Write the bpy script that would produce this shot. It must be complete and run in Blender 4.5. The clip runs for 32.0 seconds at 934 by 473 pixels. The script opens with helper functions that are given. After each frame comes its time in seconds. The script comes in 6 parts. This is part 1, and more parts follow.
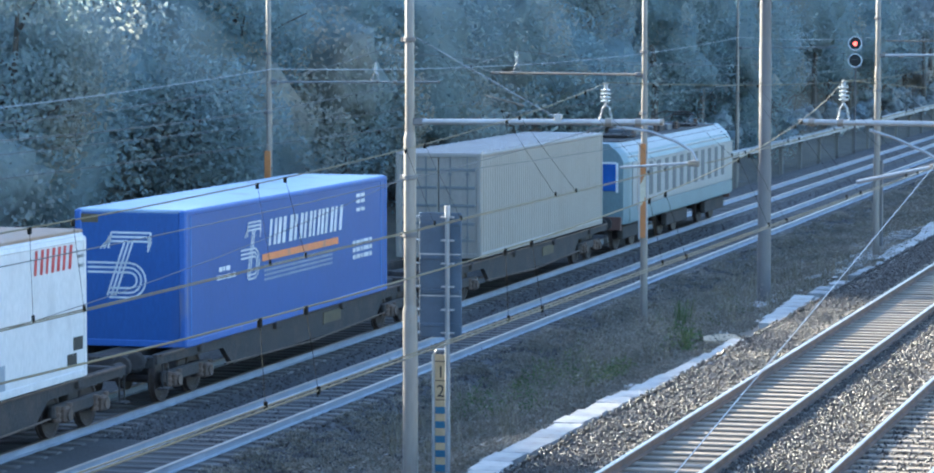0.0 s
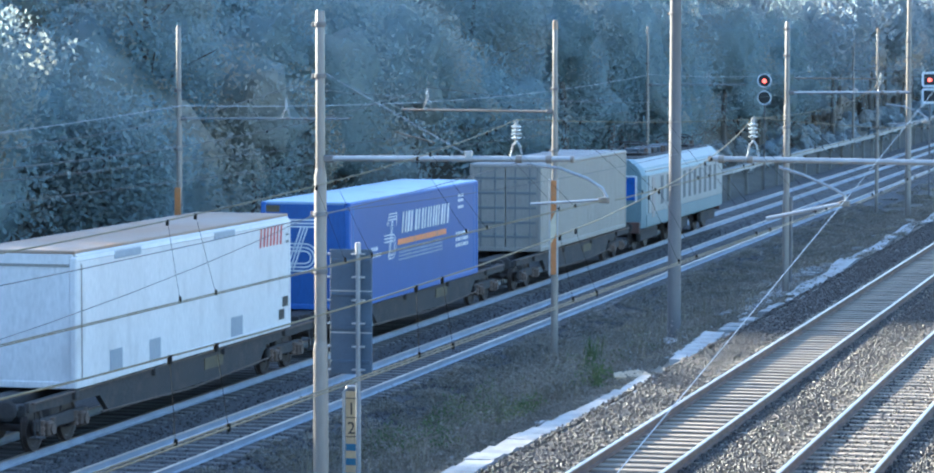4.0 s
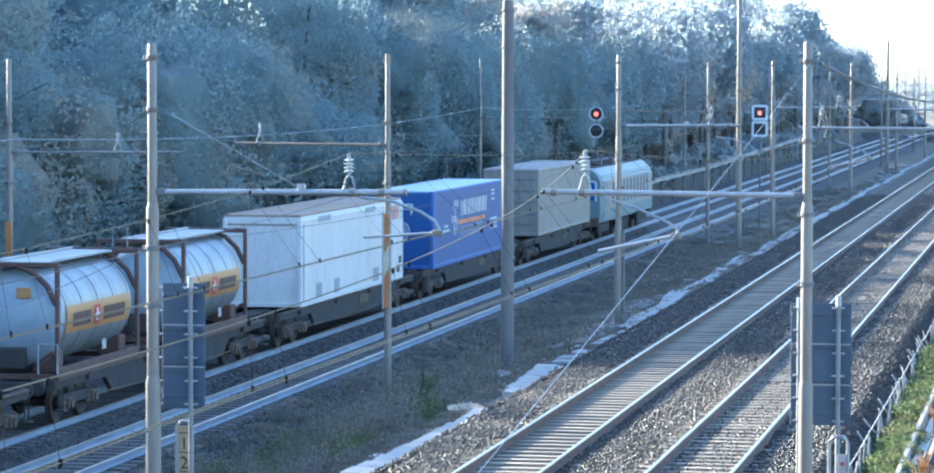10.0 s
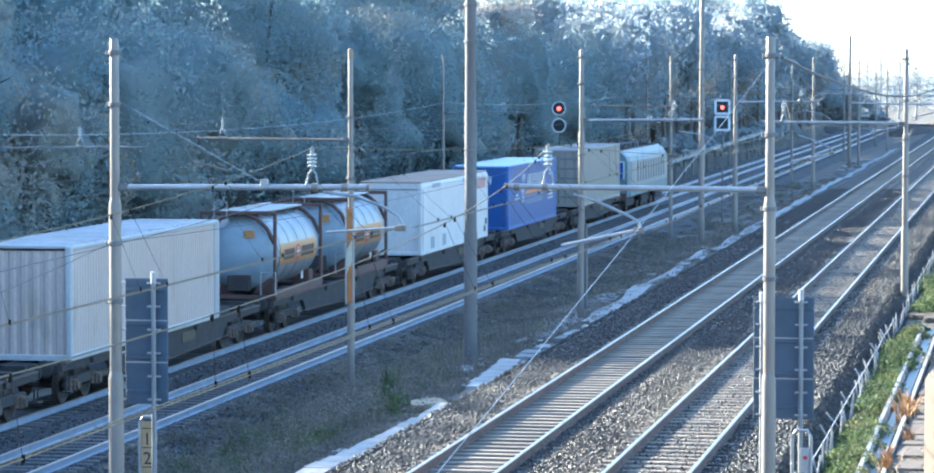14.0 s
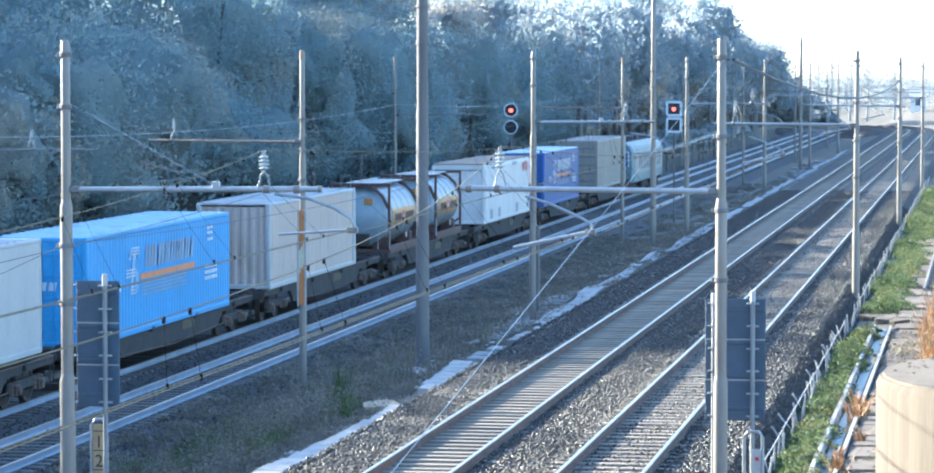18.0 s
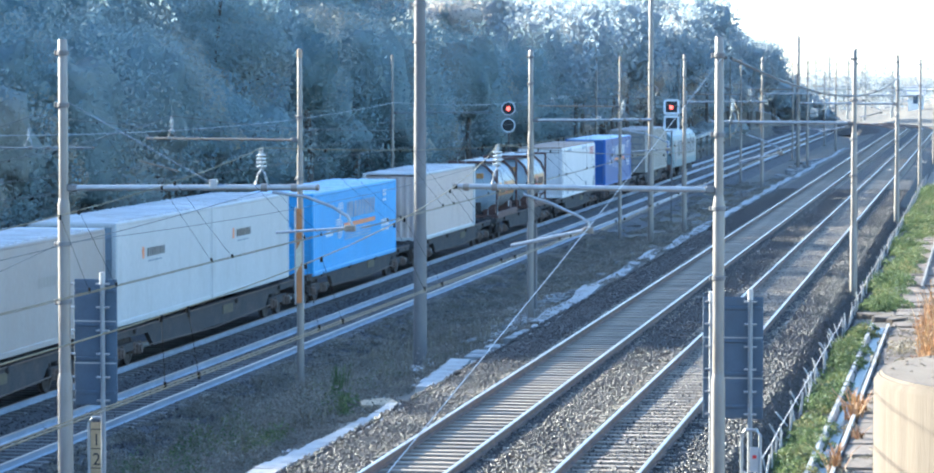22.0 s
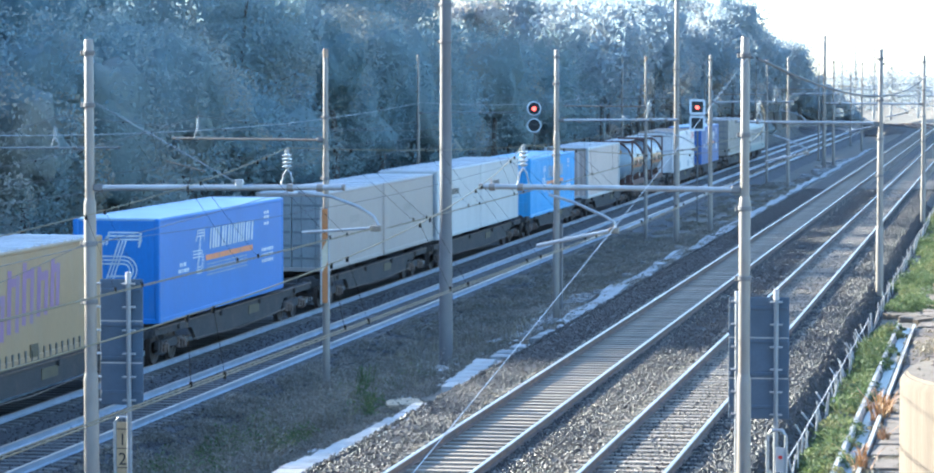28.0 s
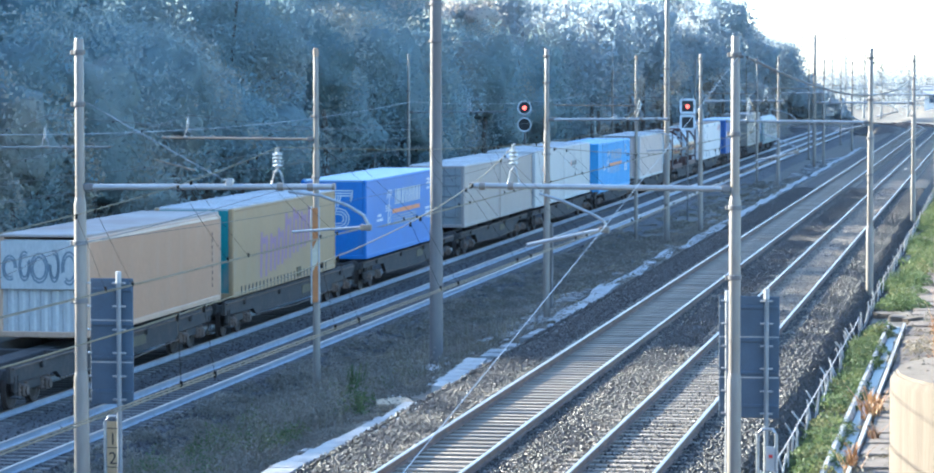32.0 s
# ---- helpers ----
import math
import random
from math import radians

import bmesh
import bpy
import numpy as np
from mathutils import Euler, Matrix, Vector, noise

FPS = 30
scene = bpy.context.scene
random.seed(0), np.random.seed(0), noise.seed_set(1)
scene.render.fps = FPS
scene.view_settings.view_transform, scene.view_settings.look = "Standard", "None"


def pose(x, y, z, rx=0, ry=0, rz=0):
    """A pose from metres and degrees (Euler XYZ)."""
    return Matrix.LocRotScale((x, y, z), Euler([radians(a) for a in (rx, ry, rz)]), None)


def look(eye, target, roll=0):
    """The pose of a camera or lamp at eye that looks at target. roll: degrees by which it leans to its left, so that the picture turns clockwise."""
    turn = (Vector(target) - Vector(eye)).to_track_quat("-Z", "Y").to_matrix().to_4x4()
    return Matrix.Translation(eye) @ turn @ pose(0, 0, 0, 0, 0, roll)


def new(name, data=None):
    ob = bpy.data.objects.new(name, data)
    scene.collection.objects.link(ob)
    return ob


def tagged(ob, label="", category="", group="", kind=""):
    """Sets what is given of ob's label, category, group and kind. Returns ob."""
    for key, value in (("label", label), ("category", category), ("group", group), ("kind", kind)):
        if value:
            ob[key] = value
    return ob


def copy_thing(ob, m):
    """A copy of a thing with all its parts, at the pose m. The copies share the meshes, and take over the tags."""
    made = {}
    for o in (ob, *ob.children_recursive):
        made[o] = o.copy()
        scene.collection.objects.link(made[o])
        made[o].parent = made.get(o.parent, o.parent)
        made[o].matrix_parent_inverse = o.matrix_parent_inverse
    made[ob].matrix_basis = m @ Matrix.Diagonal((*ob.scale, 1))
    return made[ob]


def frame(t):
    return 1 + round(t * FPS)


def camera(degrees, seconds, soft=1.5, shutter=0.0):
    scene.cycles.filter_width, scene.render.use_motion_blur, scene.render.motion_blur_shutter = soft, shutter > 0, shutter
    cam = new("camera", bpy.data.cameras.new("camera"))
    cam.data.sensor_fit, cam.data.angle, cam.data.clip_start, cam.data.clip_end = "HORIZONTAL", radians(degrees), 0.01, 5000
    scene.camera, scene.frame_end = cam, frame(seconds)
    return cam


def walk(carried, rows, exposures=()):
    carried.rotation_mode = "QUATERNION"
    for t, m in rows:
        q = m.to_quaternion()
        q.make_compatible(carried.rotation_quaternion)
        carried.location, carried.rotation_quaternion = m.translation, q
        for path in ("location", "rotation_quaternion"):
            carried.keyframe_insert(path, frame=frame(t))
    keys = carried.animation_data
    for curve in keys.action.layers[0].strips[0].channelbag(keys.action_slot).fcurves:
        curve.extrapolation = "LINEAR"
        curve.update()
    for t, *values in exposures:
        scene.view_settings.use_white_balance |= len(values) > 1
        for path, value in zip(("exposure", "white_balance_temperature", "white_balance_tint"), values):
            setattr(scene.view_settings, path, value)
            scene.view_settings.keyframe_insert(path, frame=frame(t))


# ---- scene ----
# The camera stands on a bridge over the line: y runs along the tracks, z = 0 is the rail top of the two lower tracks.
EYE_Z = 8.2
cam = camera(17.32, 32.0, soft=2.0)
TURNS = ((0, 16.016, -4.307, 0.031), (0.5, 15.823, -4.206, -0.037), (1, 15.659, -4.188, 0.013), (1.5, 15.540, -4.131, -0.009), (2, 15.438, -4.020, 0.044), (2.5, 15.266, -3.913, -0.002), (3, 14.997, -3.820, 0.074), (3.5, 14.686, -3.723, -0.002), (5.5, 13.304, -3.300, 0.024), (6, 12.975, -3.196, 0.033), (6.5, 12.635, -3.112, 0.013), (7, 12.315, -3.049, -0.016), (7.5, 12.075, -3.009, 0.000), (8, 11.838, -2.992, -0.010), (8.5, 11.638, -2.990, -0.015), (9, 11.470, -2.980, 0.001), (9.5, 11.327, -2.983, -0.032), (10, 11.227, -2.997, -0.080), (10.5, 11.110, -3.022, -0.048), (11, 10.989, -3.041, -0.047), (11.5, 10.883, -3.027, -0.035), (12, 10.766, -3.061, -0.050), (12.5, 10.664, -3.078, -0.026), (13, 10.585, -3.092, -0.021), (13.5, 10.567, -3.094, -0.006), (15.5, 10.312, -3.099, -0.041), (16, 10.239, -3.104, -0.009), (16.5, 10.158, -3.118, -0.015), (17, 10.006, -3.109, -0.001), (17.5, 9.810, -3.080, -0.030), (18, 9.633, -3.059, 0.012), (18.5, 9.510, -3.060, 0.017), (19, 9.437, -3.079, -0.000), (19.5, 9.428, -3.090, 0.006), (20, 9.458, -3.098, 0.005), (20.5, 9.459, -3.101, 0.006), (21, 9.462, -3.097, 0.012), (21.5, 9.534, -3.096, 0.009), (22, 9.587, -3.093, 0.023), (22.5, 9.651, -3.107, 0.016), (23, 9.684, -3.105, 0.004), (23.5, 9.695, -3.103, 0.012), (24, 9.675, -3.102, -0.005), (24.5, 9.651, -3.110, 0.019), (26.5, 9.822, -3.099, 0.015), (27, 9.883, -3.095, 0.013), (27.5, 9.967, -3.092, 0.017), (28, 10.068, -3.092, 0.025), (28.5, 10.119, -3.092, 0.027), (29, 10.136, -3.090, 0.009), (29.5, 10.135, -3.091, 0.023), (30, 10.108, -3.089, 0.023), (30.5, 10.051, -3.087, 0.020), (31, 9.956, -3.090, 0.016), (31.5, 9.911, -3.093, 0.022), (32, 9.887, -3.107, 0.030))
walk(cam, [(t, pose(0, 0, EYE_Z, 90 + pitch, roll, yaw)) for t, yaw, pitch, roll in TURNS],
     exposures=((0.0, 2.7, 5200, 6), (6.0, 2.7, 4970, 5), (14.0, 2.68, 4930, 5), (32.0, 2.68, 4930, 5)))

# ---- light: low sun ahead on the hill's side, blue sky ----
SUN_AZ, SUN_EL = 68.0, 20.0          # degrees left of the tracks, above the horizon
world = bpy.data.worlds.new("sky")
scene.world = world
world.use_nodes = True
wn = world.node_tree.nodes
sky = wn.new("ShaderNodeTexSky")
sky.sky_type, sky.sun_disc = "NISHITA", False
sky.sun_elevation, sky.sun_rotation = radians(SUN_EL), radians(-SUN_AZ)
sky.air_density, sky.dust_density, sky.ozone_density = 1.0, 1.0, 1.0
wn["Background"].inputs[1].default_value = 0.1
world.node_tree.links.new(sky.outputs[0], wn["Background"].inputs[0])
sun = new("sun", bpy.data.lights.new("sun", "SUN"))
sun.data.energy, sun.data.angle, sun.data.color = 5.0, radians(0.6), (1.0, 0.81, 0.54)
sun_dir = Vector((-math.sin(radians(SUN_AZ)) * math.cos(radians(SUN_EL)), math.cos(radians(SUN_AZ)) * math.cos(radians(SUN_EL)), math.sin(radians(SUN_EL))))
sun.matrix_world = look(sun_dir * 300, (0, 0, 0))


# ---- materials ----
def mat(name, col, rough=0.6, metal=0.0, col2=None, scale=2.0, var=0.25, fine=30.0, bump=0.15, dirt=None, dirt_amount=0.0, stretch=(1, 1, 1), each=0.0, island=0.0):
    m = bpy.data.materials.new(name)
    m.use_nodes = True
    n, l = m.node_tree.nodes, m.node_tree.links
    b = n["Principled BSDF"]
    b.inputs["Roughness"].default_value, b.inputs["Metallic"].default_value = rough, metal
    co = n.new("ShaderNodeTexCoord")
    mp = n.new("ShaderNodeMapping")
    mp.inputs["Scale"].default_value = stretch
    l.new(co.outputs["Object"], mp.inputs[0])

    def noise_node(s, detail=4.0):
        t = n.new("ShaderNodeTexNoise")
        t.inputs["Scale"].default_value, t.inputs["Detail"].default_value = s, detail
        l.new(mp.outputs[0], t.inputs["Vector"])
        return t

    def ramp(src, a, c):
        r = n.new("ShaderNodeMapRange")
        r.inputs["From Min"].default_value, r.inputs["From Max"].default_value = a, c
        l.new(src, r.inputs["Value"])
        return r.outputs["Result"]

    def mix(fac, a, c):
        x = n.new("ShaderNodeMix")
        x.data_type = "RGBA"
        for sock, val in ((x.inputs[0], fac), (x.inputs[6], a), (x.inputs[7], c)):
            if isinstance(val, (tuple, list, float, int)):
                sock.default_value = (*val, 1) if isinstance(val, (tuple, list)) else val
            else:
                l.new(val, sock)
        return x.outputs[2]

    big, small = noise_node(scale), noise_node(fine, 6.0)
    second = col2 or tuple(c * (1 - var) for c in col)
    c = mix(ramp(big.outputs[0], 0.35, 0.65), col, second)
    c = mix(ramp(small.outputs[0], 0.3, 0.8), c, mix(0.5, c, tuple(q * 0.55 for q in col)))
    if dirt:
        c = mix(ramp(noise_node(scale * 2.7, 8.0).outputs[0], 0.62 - dirt_amount * 0.35, 0.78), c, dirt)
    if each or island:
        info = n.new("ShaderNodeObjectInfo") if each else n.new("ShaderNodeNewGeometry")
        hsv = n.new("ShaderNodeHueSaturation")
        r = n.new("ShaderNodeMapRange")
        r.inputs["To Min"].default_value, r.inputs["To Max"].default_value = 1 - each - island, 1 + each + island * 1.4
        l.new(info.outputs["Random" if each else "Random Per Island"], r.inputs["Value"])
        l.new(r.outputs["Result"], hsv.inputs["Value"])
        l.new(c, hsv.inputs["Color"])
        c = hsv.outputs[0]
    l.new(c, b.inputs["Base Color"])
    if bump:
        bp = n.new("ShaderNodeBump")
        bp.inputs["Strength"].default_value, bp.inputs["Distance"].default_value = bump, 0.05
        l.new(small.outputs[0], bp.inputs["Height"])
        l.new(bp.outputs[0], b.inputs["Normal"])
    return m


def leaf_mat(name, a, b2, c3, scale=0.12, translucent=0.35, each=0.25, gloss=0.9):
    """Leaves: colour drifts over the wood and from leaf to leaf; they reflect it, and let a share of it through."""
    m = bpy.data.materials.new(name)
    m.use_nodes = True
    n, l = m.node_tree.nodes, m.node_tree.links
    n.remove(n["Principled BSDF"])
    co, geo = n.new("ShaderNodeTexCoord"), n.new("ShaderNodeNewGeometry")
    info = n.new("ShaderNodeObjectInfo")
    add = n.new("ShaderNodeVectorMath")
    l.new(co.outputs["Object"], add.inputs[0])
    mul = n.new("ShaderNodeVectorMath")
    mul.operation = "SCALE"
    mul.inputs[0].default_value = (91.0, 37.0, 53.0)
    l.new(info.outputs["Random"], mul.inputs["Scale"])
    l.new(mul.outputs[0], add.inputs[1])
    t = n.new("ShaderNodeTexNoise")
    t.inputs["Scale"].default_value, t.inputs["Detail"].default_value = scale, 3.0
    l.new(add.outputs[0], t.inputs["Vector"])
    r = n.new("ShaderNodeValToRGB")
    r.color_ramp.elements[0].position, r.color_ramp.elements[1].position = 0.38, 0.68
    r.color_ramp.elements[0].color, r.color_ramp.elements[1].color = (*a, 1), (*c3, 1)
    e = r.color_ramp.elements.new(0.53)
    e.color = (*b2, 1)
    l.new(t.outputs[0], r.inputs[0])
    hsv = n.new("ShaderNodeHueSaturation")
    rg = n.new("ShaderNodeMapRange")
    rg.inputs["To Min"].default_value, rg.inputs["To Max"].default_value = 1 - each, 1 + each
    l.new(geo.outputs["Random Per Island"], rg.inputs["Value"])
    l.new(rg.outputs["Result"], hsv.inputs["Value"])
    l.new(r.outputs[0], hsv.inputs["Color"])
    d, tr, both = n.new("ShaderNodeBsdfPrincipled"), n.new("ShaderNodeBsdfTranslucent"), n.new("ShaderNodeAddShader")
    d.inputs["Roughness"].default_value, d.inputs["Specular IOR Level"].default_value = 0.75, gloss
    l.new(hsv.outputs[0], d.inputs["Base Color"])
    ruffle, bp = n.new("ShaderNodeTexNoise"), n.new("ShaderNodeBump")
    ruffle.inputs["Scale"].default_value, ruffle.inputs["Detail"].default_value = 4.5, 5.0
    bp.inputs["Strength"].default_value, bp.inputs["Distance"].default_value = 1.0, 0.22
    l.new(add.outputs[0], ruffle.inputs["Vector"])
    l.new(ruffle.outputs[0], bp.inputs["Height"])
    l.new(bp.outputs[0], d.inputs["Normal"])
    thin = n.new("ShaderNodeMix")
    thin.data_type, thin.inputs[0].default_value, thin.inputs[6].default_value = "RGBA", translucent, (0, 0, 0, 1)
    l.new(hsv.outputs[0], thin.inputs[7])
    l.new(thin.outputs[2], tr.inputs[0])
    l.new(d.outputs[0], both.inputs[0])
    l.new(tr.outputs[0], both.inputs[1])
    l.new(both.outputs[0], n["Material Output"].inputs[0])
    return m


def glow(name, col, strength):
    m = bpy.data.materials.new(name)
    m.use_nodes = True
    b = m.node_tree.nodes["Principled BSDF"]
    b.inputs["Base Color"].default_value = (*col, 1)
    b.inputs["Emission Color"].default_value, b.inputs["Emission Strength"].default_value = (*col, 1), strength
    return m


GALV = mat("galvanised_steel", (0.25, 0.215, 0.18), 0.45, 0.15, scale=1.2, fine=14, bump=0.06, dirt=(0.2, 0.15, 0.11), dirt_amount=0.3, stretch=(1, 1, 0.25))
GALV_PIPE = mat("galvanised_tube", (0.42, 0.42, 0.42), 0.42, 0.5, scale=3, fine=25, bump=0.04)
POST_M = mat("dull_zinc_post", (0.27, 0.27, 0.27), 0.55, 0.15, scale=2, fine=20, bump=0.04)
RUST_PIPE = mat("pale_rusty_tube", (0.36, 0.26, 0.18), 0.6, 0.1, scale=2, fine=20, bump=0.08, dirt=(0.24, 0.15, 0.1), dirt_amount=0.3)
POLE_DULL = mat("weathered_steel_pole", (0.17, 0.16, 0.155), 0.6, 0.1, col2=(0.12, 0.1, 0.09), scale=0.9, fine=12, bump=0.08, stretch=(1, 1, 0.3))
CONCRETE_POLE = mat("pale_concrete_pole", (0.36, 0.34, 0.31), 0.85, scale=1.0, fine=18, bump=0.15, stretch=(1, 1, 0.3))
INSUL = mat("glazed_insulator", (0.4, 0.42, 0.42), 0.15, 0.0, scale=5, bump=0.0)
WIRE_M = mat("copper_wire", (0.2, 0.16, 0.085), 0.65, 0.3, scale=2, bump=0.0)
WIRE_D = mat("dark_wire", (0.1, 0.1, 0.1), 0.65, 0.2, scale=2, bump=0.0)
CLAMP = mat("dark_clamp", (0.008, 0.008, 0.008), 0.8, 0.0, bump=0.0)
CLAMP.node_tree.nodes["Principled BSDF"].inputs["Specular IOR Level"].default_value = 0.15
RAIL_TOP = mat("polished_rail_steel", (0.55, 0.45, 0.37), 0.38, 1.0, scale=0.7, var=0.12, fine=9, bump=0.02, stretch=(1, 0.1, 1))
# Lower rail webs: the sky's reflection is put into the base colour.
RAIL_PALE = mat("sky_sheen_rail_web", (0.39, 0.42, 0.48), 0.45, 0.3, scale=1.5, fine=30, bump=0.1)
RAIL_SIDE = mat("rusty_rail_web", (0.2, 0.115, 0.075), 0.8, 0.1, col2=(0.1, 0.07, 0.055), scale=3, fine=40, bump=0.2)
SLEEPER = mat("grey_concrete_sleeper", (0.28, 0.228, 0.168), 0.85, scale=2, fine=30, bump=0.3, dirt=(0.2, 0.15, 0.105), dirt_amount=0.3, each=0.18)
# Lower-bed ballast: a separate tone made for the hill's shade.
BALLAST_LOW = mat("lower_bed_ballast", (0.085, 0.075, 0.07), 0.9, col2=(0.06, 0.052, 0.047), scale=0.35, fine=16, bump=1.0)
# Lower-track sleepers: a darker copy with the hill's shade in its colour.
SLEEPER_LOW = mat("shade_toned_sleeper", (0.15, 0.13, 0.115), 0.9, scale=2, fine=30, bump=0.3, each=0.2)
BALLAST = mat("grey_brown_ballast", (0.065, 0.055, 0.046), 0.9, col2=(0.045, 0.039, 0.033), scale=0.35, fine=16, bump=1.0)
STONE = mat("crushed_ballast_stone", (0.052, 0.042, 0.033), 0.45, col2=(0.036, 0.029, 0.024), scale=2.5, fine=30, bump=0.2, island=0.5)
# Darker copy of the stone: the shoulder's shade is painted in.
STONE_SHADED = mat("shade_toned_ballast_stone", (0.04, 0.034, 0.029), 0.5, col2=(0.026, 0.023, 0.02), scale=2.5, fine=30, bump=0.2, island=0.5)
STONE_LOW = mat("lower_bed_stone", (0.09, 0.08, 0.073), 0.8, scale=2.5, fine=30, bump=0.2, island=0.5)
SOIL = mat("dark_soil_and_dry_grass", (0.15, 0.13, 0.098), 0.95, col2=(0.1, 0.088, 0.07), scale=0.35, fine=9, bump=0.8, dirt=(0.17, 0.13, 0.085), dirt_amount=0.3)
CONC = mat("weathered_concrete", (0.22, 0.2, 0.17), 0.9, scale=0.8, fine=22, bump=0.3, dirt=(0.25, 0.21, 0.17), dirt_amount=0.25, each=0.12)
LID = mat("pale_concrete_lid", (0.46, 0.43, 0.39), 0.85, scale=1.5, fine=22, bump=0.3, dirt=(0.25, 0.22, 0.18), dirt_amount=0.2, each=0.15)
TAN_SLAB = mat("tan_broken_concrete", (0.46, 0.36, 0.23), 0.9, scale=1.5, fine=20, bump=0.4, dirt=(0.25, 0.2, 0.14), dirt_amount=0.3)
PATH_SLAB = mat("sandy_worn_path", (0.17, 0.13, 0.095), 0.95, scale=1.2, fine=16, bump=0.5, dirt=(0.1, 0.08, 0.055), dirt_amount=0.4, each=0.1)
LID_OLD = mat("grey_worn_concrete_lid", (0.34, 0.33, 0.31), 0.9, scale=1.5, fine=22, bump=0.3, dirt=(0.14, 0.13, 0.11), dirt_amount=0.35, each=0.2)
CONC_DIRTY = mat("dirty_concrete_top", (0.17, 0.13, 0.09), 0.95, col2=(0.1, 0.075, 0.05), scale=1.2, fine=14, bump=0.6)
CONC_CREAM = mat("cream_concrete_wall", (0.125, 0.095, 0.063), 0.9, scale=0.7, fine=20, bump=0.25, dirt=(0.064, 0.045, 0.029), dirt_amount=0.5, stretch=(2, 2, 0.1))
SIGN_BACK = mat("dark_sign_back", (0.075, 0.105, 0.15), 0.5, 0.1, scale=2, bump=0.03)
SIGN_YEL = mat("faded_yellow_plate", (0.5, 0.36, 0.2), 0.6, scale=4, fine=30, bump=0.05, dirt=(0.35, 0.24, 0.12), dirt_amount=0.3)
SIGN_BLUE = mat("teal_stripe", (0.03, 0.12, 0.2), 0.6, bump=0.0)
SIGN_WHITE = mat("cream_stripe", (0.65, 0.58, 0.42), 0.6, scale=4, bump=0.0)
BLACK = mat("black_paint", (0.015, 0.015, 0.016), 0.5, bump=0.0)
ORANGE_PLATE = mat("orange_plate", (0.5, 0.2, 0.06), 0.6, scale=4, bump=0.03, dirt=(0.3, 0.16, 0.07), dirt_amount=0.3)
RED_LAMP = glow("red_signal_lamp", (1.0, 0.1, 0.06), 0.7)
WHITE_RING = mat("white_signal_ring", (0.75, 0.78, 0.8), 0.5, bump=0.0)


# ---- mesh helpers ----
class Geo:
    """Collects corners and faces, and makes one mesh of them."""

    def __init__(self):
        self.v, self.f, self.k = [], [], []

    def add(self, verts, faces, k=0):
        o = len(self.v)
        self.v += verts
        self.f += [tuple(i + o for i in q) for q in faces]
        self.k += [k] * len(faces)
        return self

    def box(self, x0, x1, y0, y1, z0, z1, b=0.0, k=0):
        """A block; b cuts its edges."""
        if not b:
            v = [(x, y, z) for x in (x0, x1) for y in (y0, y1) for z in (z0, z1)]
            return self.add(v, [(0, 1, 3, 2), (4, 6, 7, 5), (0, 4, 5, 1), (2, 3, 7, 6), (0, 2, 6, 4), (1, 5, 7, 3)], k)
        v, f = [], []
        for z, i in ((z0, b), (z0 + b, 0), (z1 - b, 0), (z1, b)):
            xs, ys = (x0 + i, x1 - i), (y0 + i, y1 - i)
            v += [(xs[0] + b, ys[0], z), (xs[1] - b, ys[0], z), (xs[1], ys[0] + b, z), (xs[1], ys[1] - b, z),
                  (xs[1] - b, ys[1], z), (xs[0] + b, ys[1], z), (xs[0], ys[1] - b, z), (xs[0], ys[0] + b, z)]
        for r in range(3):
            f += [(r * 8 + j, r * 8 + (j + 1) % 8, r * 8 + 8 + (j + 1) % 8, r * 8 + 8 + j) for j in range(8)]
        f += [tuple(reversed(range(8))), tuple(range(24, 32))]
        return self.add(v, f, k)

    def cyl(self, p, q, r0, r1=None, n=10, k=0):
        return self.tube([p, q], [r0, r0 if r1 is None else r1], n, k)

    def tube(self, pts, r, n=6, k=0):
        """A round bar through the points, with one radius or one for each."""
        pts = [Vector(p) for p in pts]
        rs = r if isinstance(r, (list, tuple)) else [r] * len(pts)
        v, f = [], []
        for i, p in enumerate(pts):
            d = (pts[min(i + 1, len(pts) - 1)] - pts[max(i - 1, 0)]).normalized()
            a = d.cross(Vector((0, 0, 1)) if abs(d.z) < 0.95 else Vector((0, 1, 0))).normalized()
            c = d.cross(a)
            for j in range(n):
                w = 2 * math.pi * j / n
                v.append(tuple(p + a * (rs[i] * math.cos(w)) + c * (rs[i] * math.sin(w))))
        for i in range(len(pts) - 1):
            f += [(i * n + j, i * n + (j + 1) % n, (i + 1) * n + (j + 1) % n, (i + 1) * n + j) for j in range(n)]
        f += [tuple(reversed(range(n))), tuple(range((len(pts) - 1) * n, len(pts) * n))]
        return self.add(v, f, k)

    def lathe(self, base, axis, prof, n=12, k=0):
        """Rings of (distance along the axis, radius)."""
        a = Vector(axis).normalized()
        return self.tube_rings([(Vector(base) + a * d, r) for d, r in prof], a, n, k)

    def tube_rings(self, rings, a, n, k=0):
        u = a.cross(Vector((0, 0, 1)) if abs(a.z) < 0.95 else Vector((0, 1, 0))).normalized()
        c = a.cross(u)
        v, f = [], []
        for p, r in rings:
            v += [tuple(p + u * (r * math.cos(2 * math.pi * j / n)) + c * (r * math.sin(2 * math.pi * j / n))) for j in range(n)]
        for i in range(len(rings) - 1):
            f += [(i * n + j, i * n + (j + 1) % n, (i + 1) * n + (j + 1) % n, (i + 1) * n + j) for j in range(n)]
        f += [tuple(reversed(range(n))), tuple(range((len(rings) - 1) * n, len(rings) * n))]
        return self.add(v, f, k)

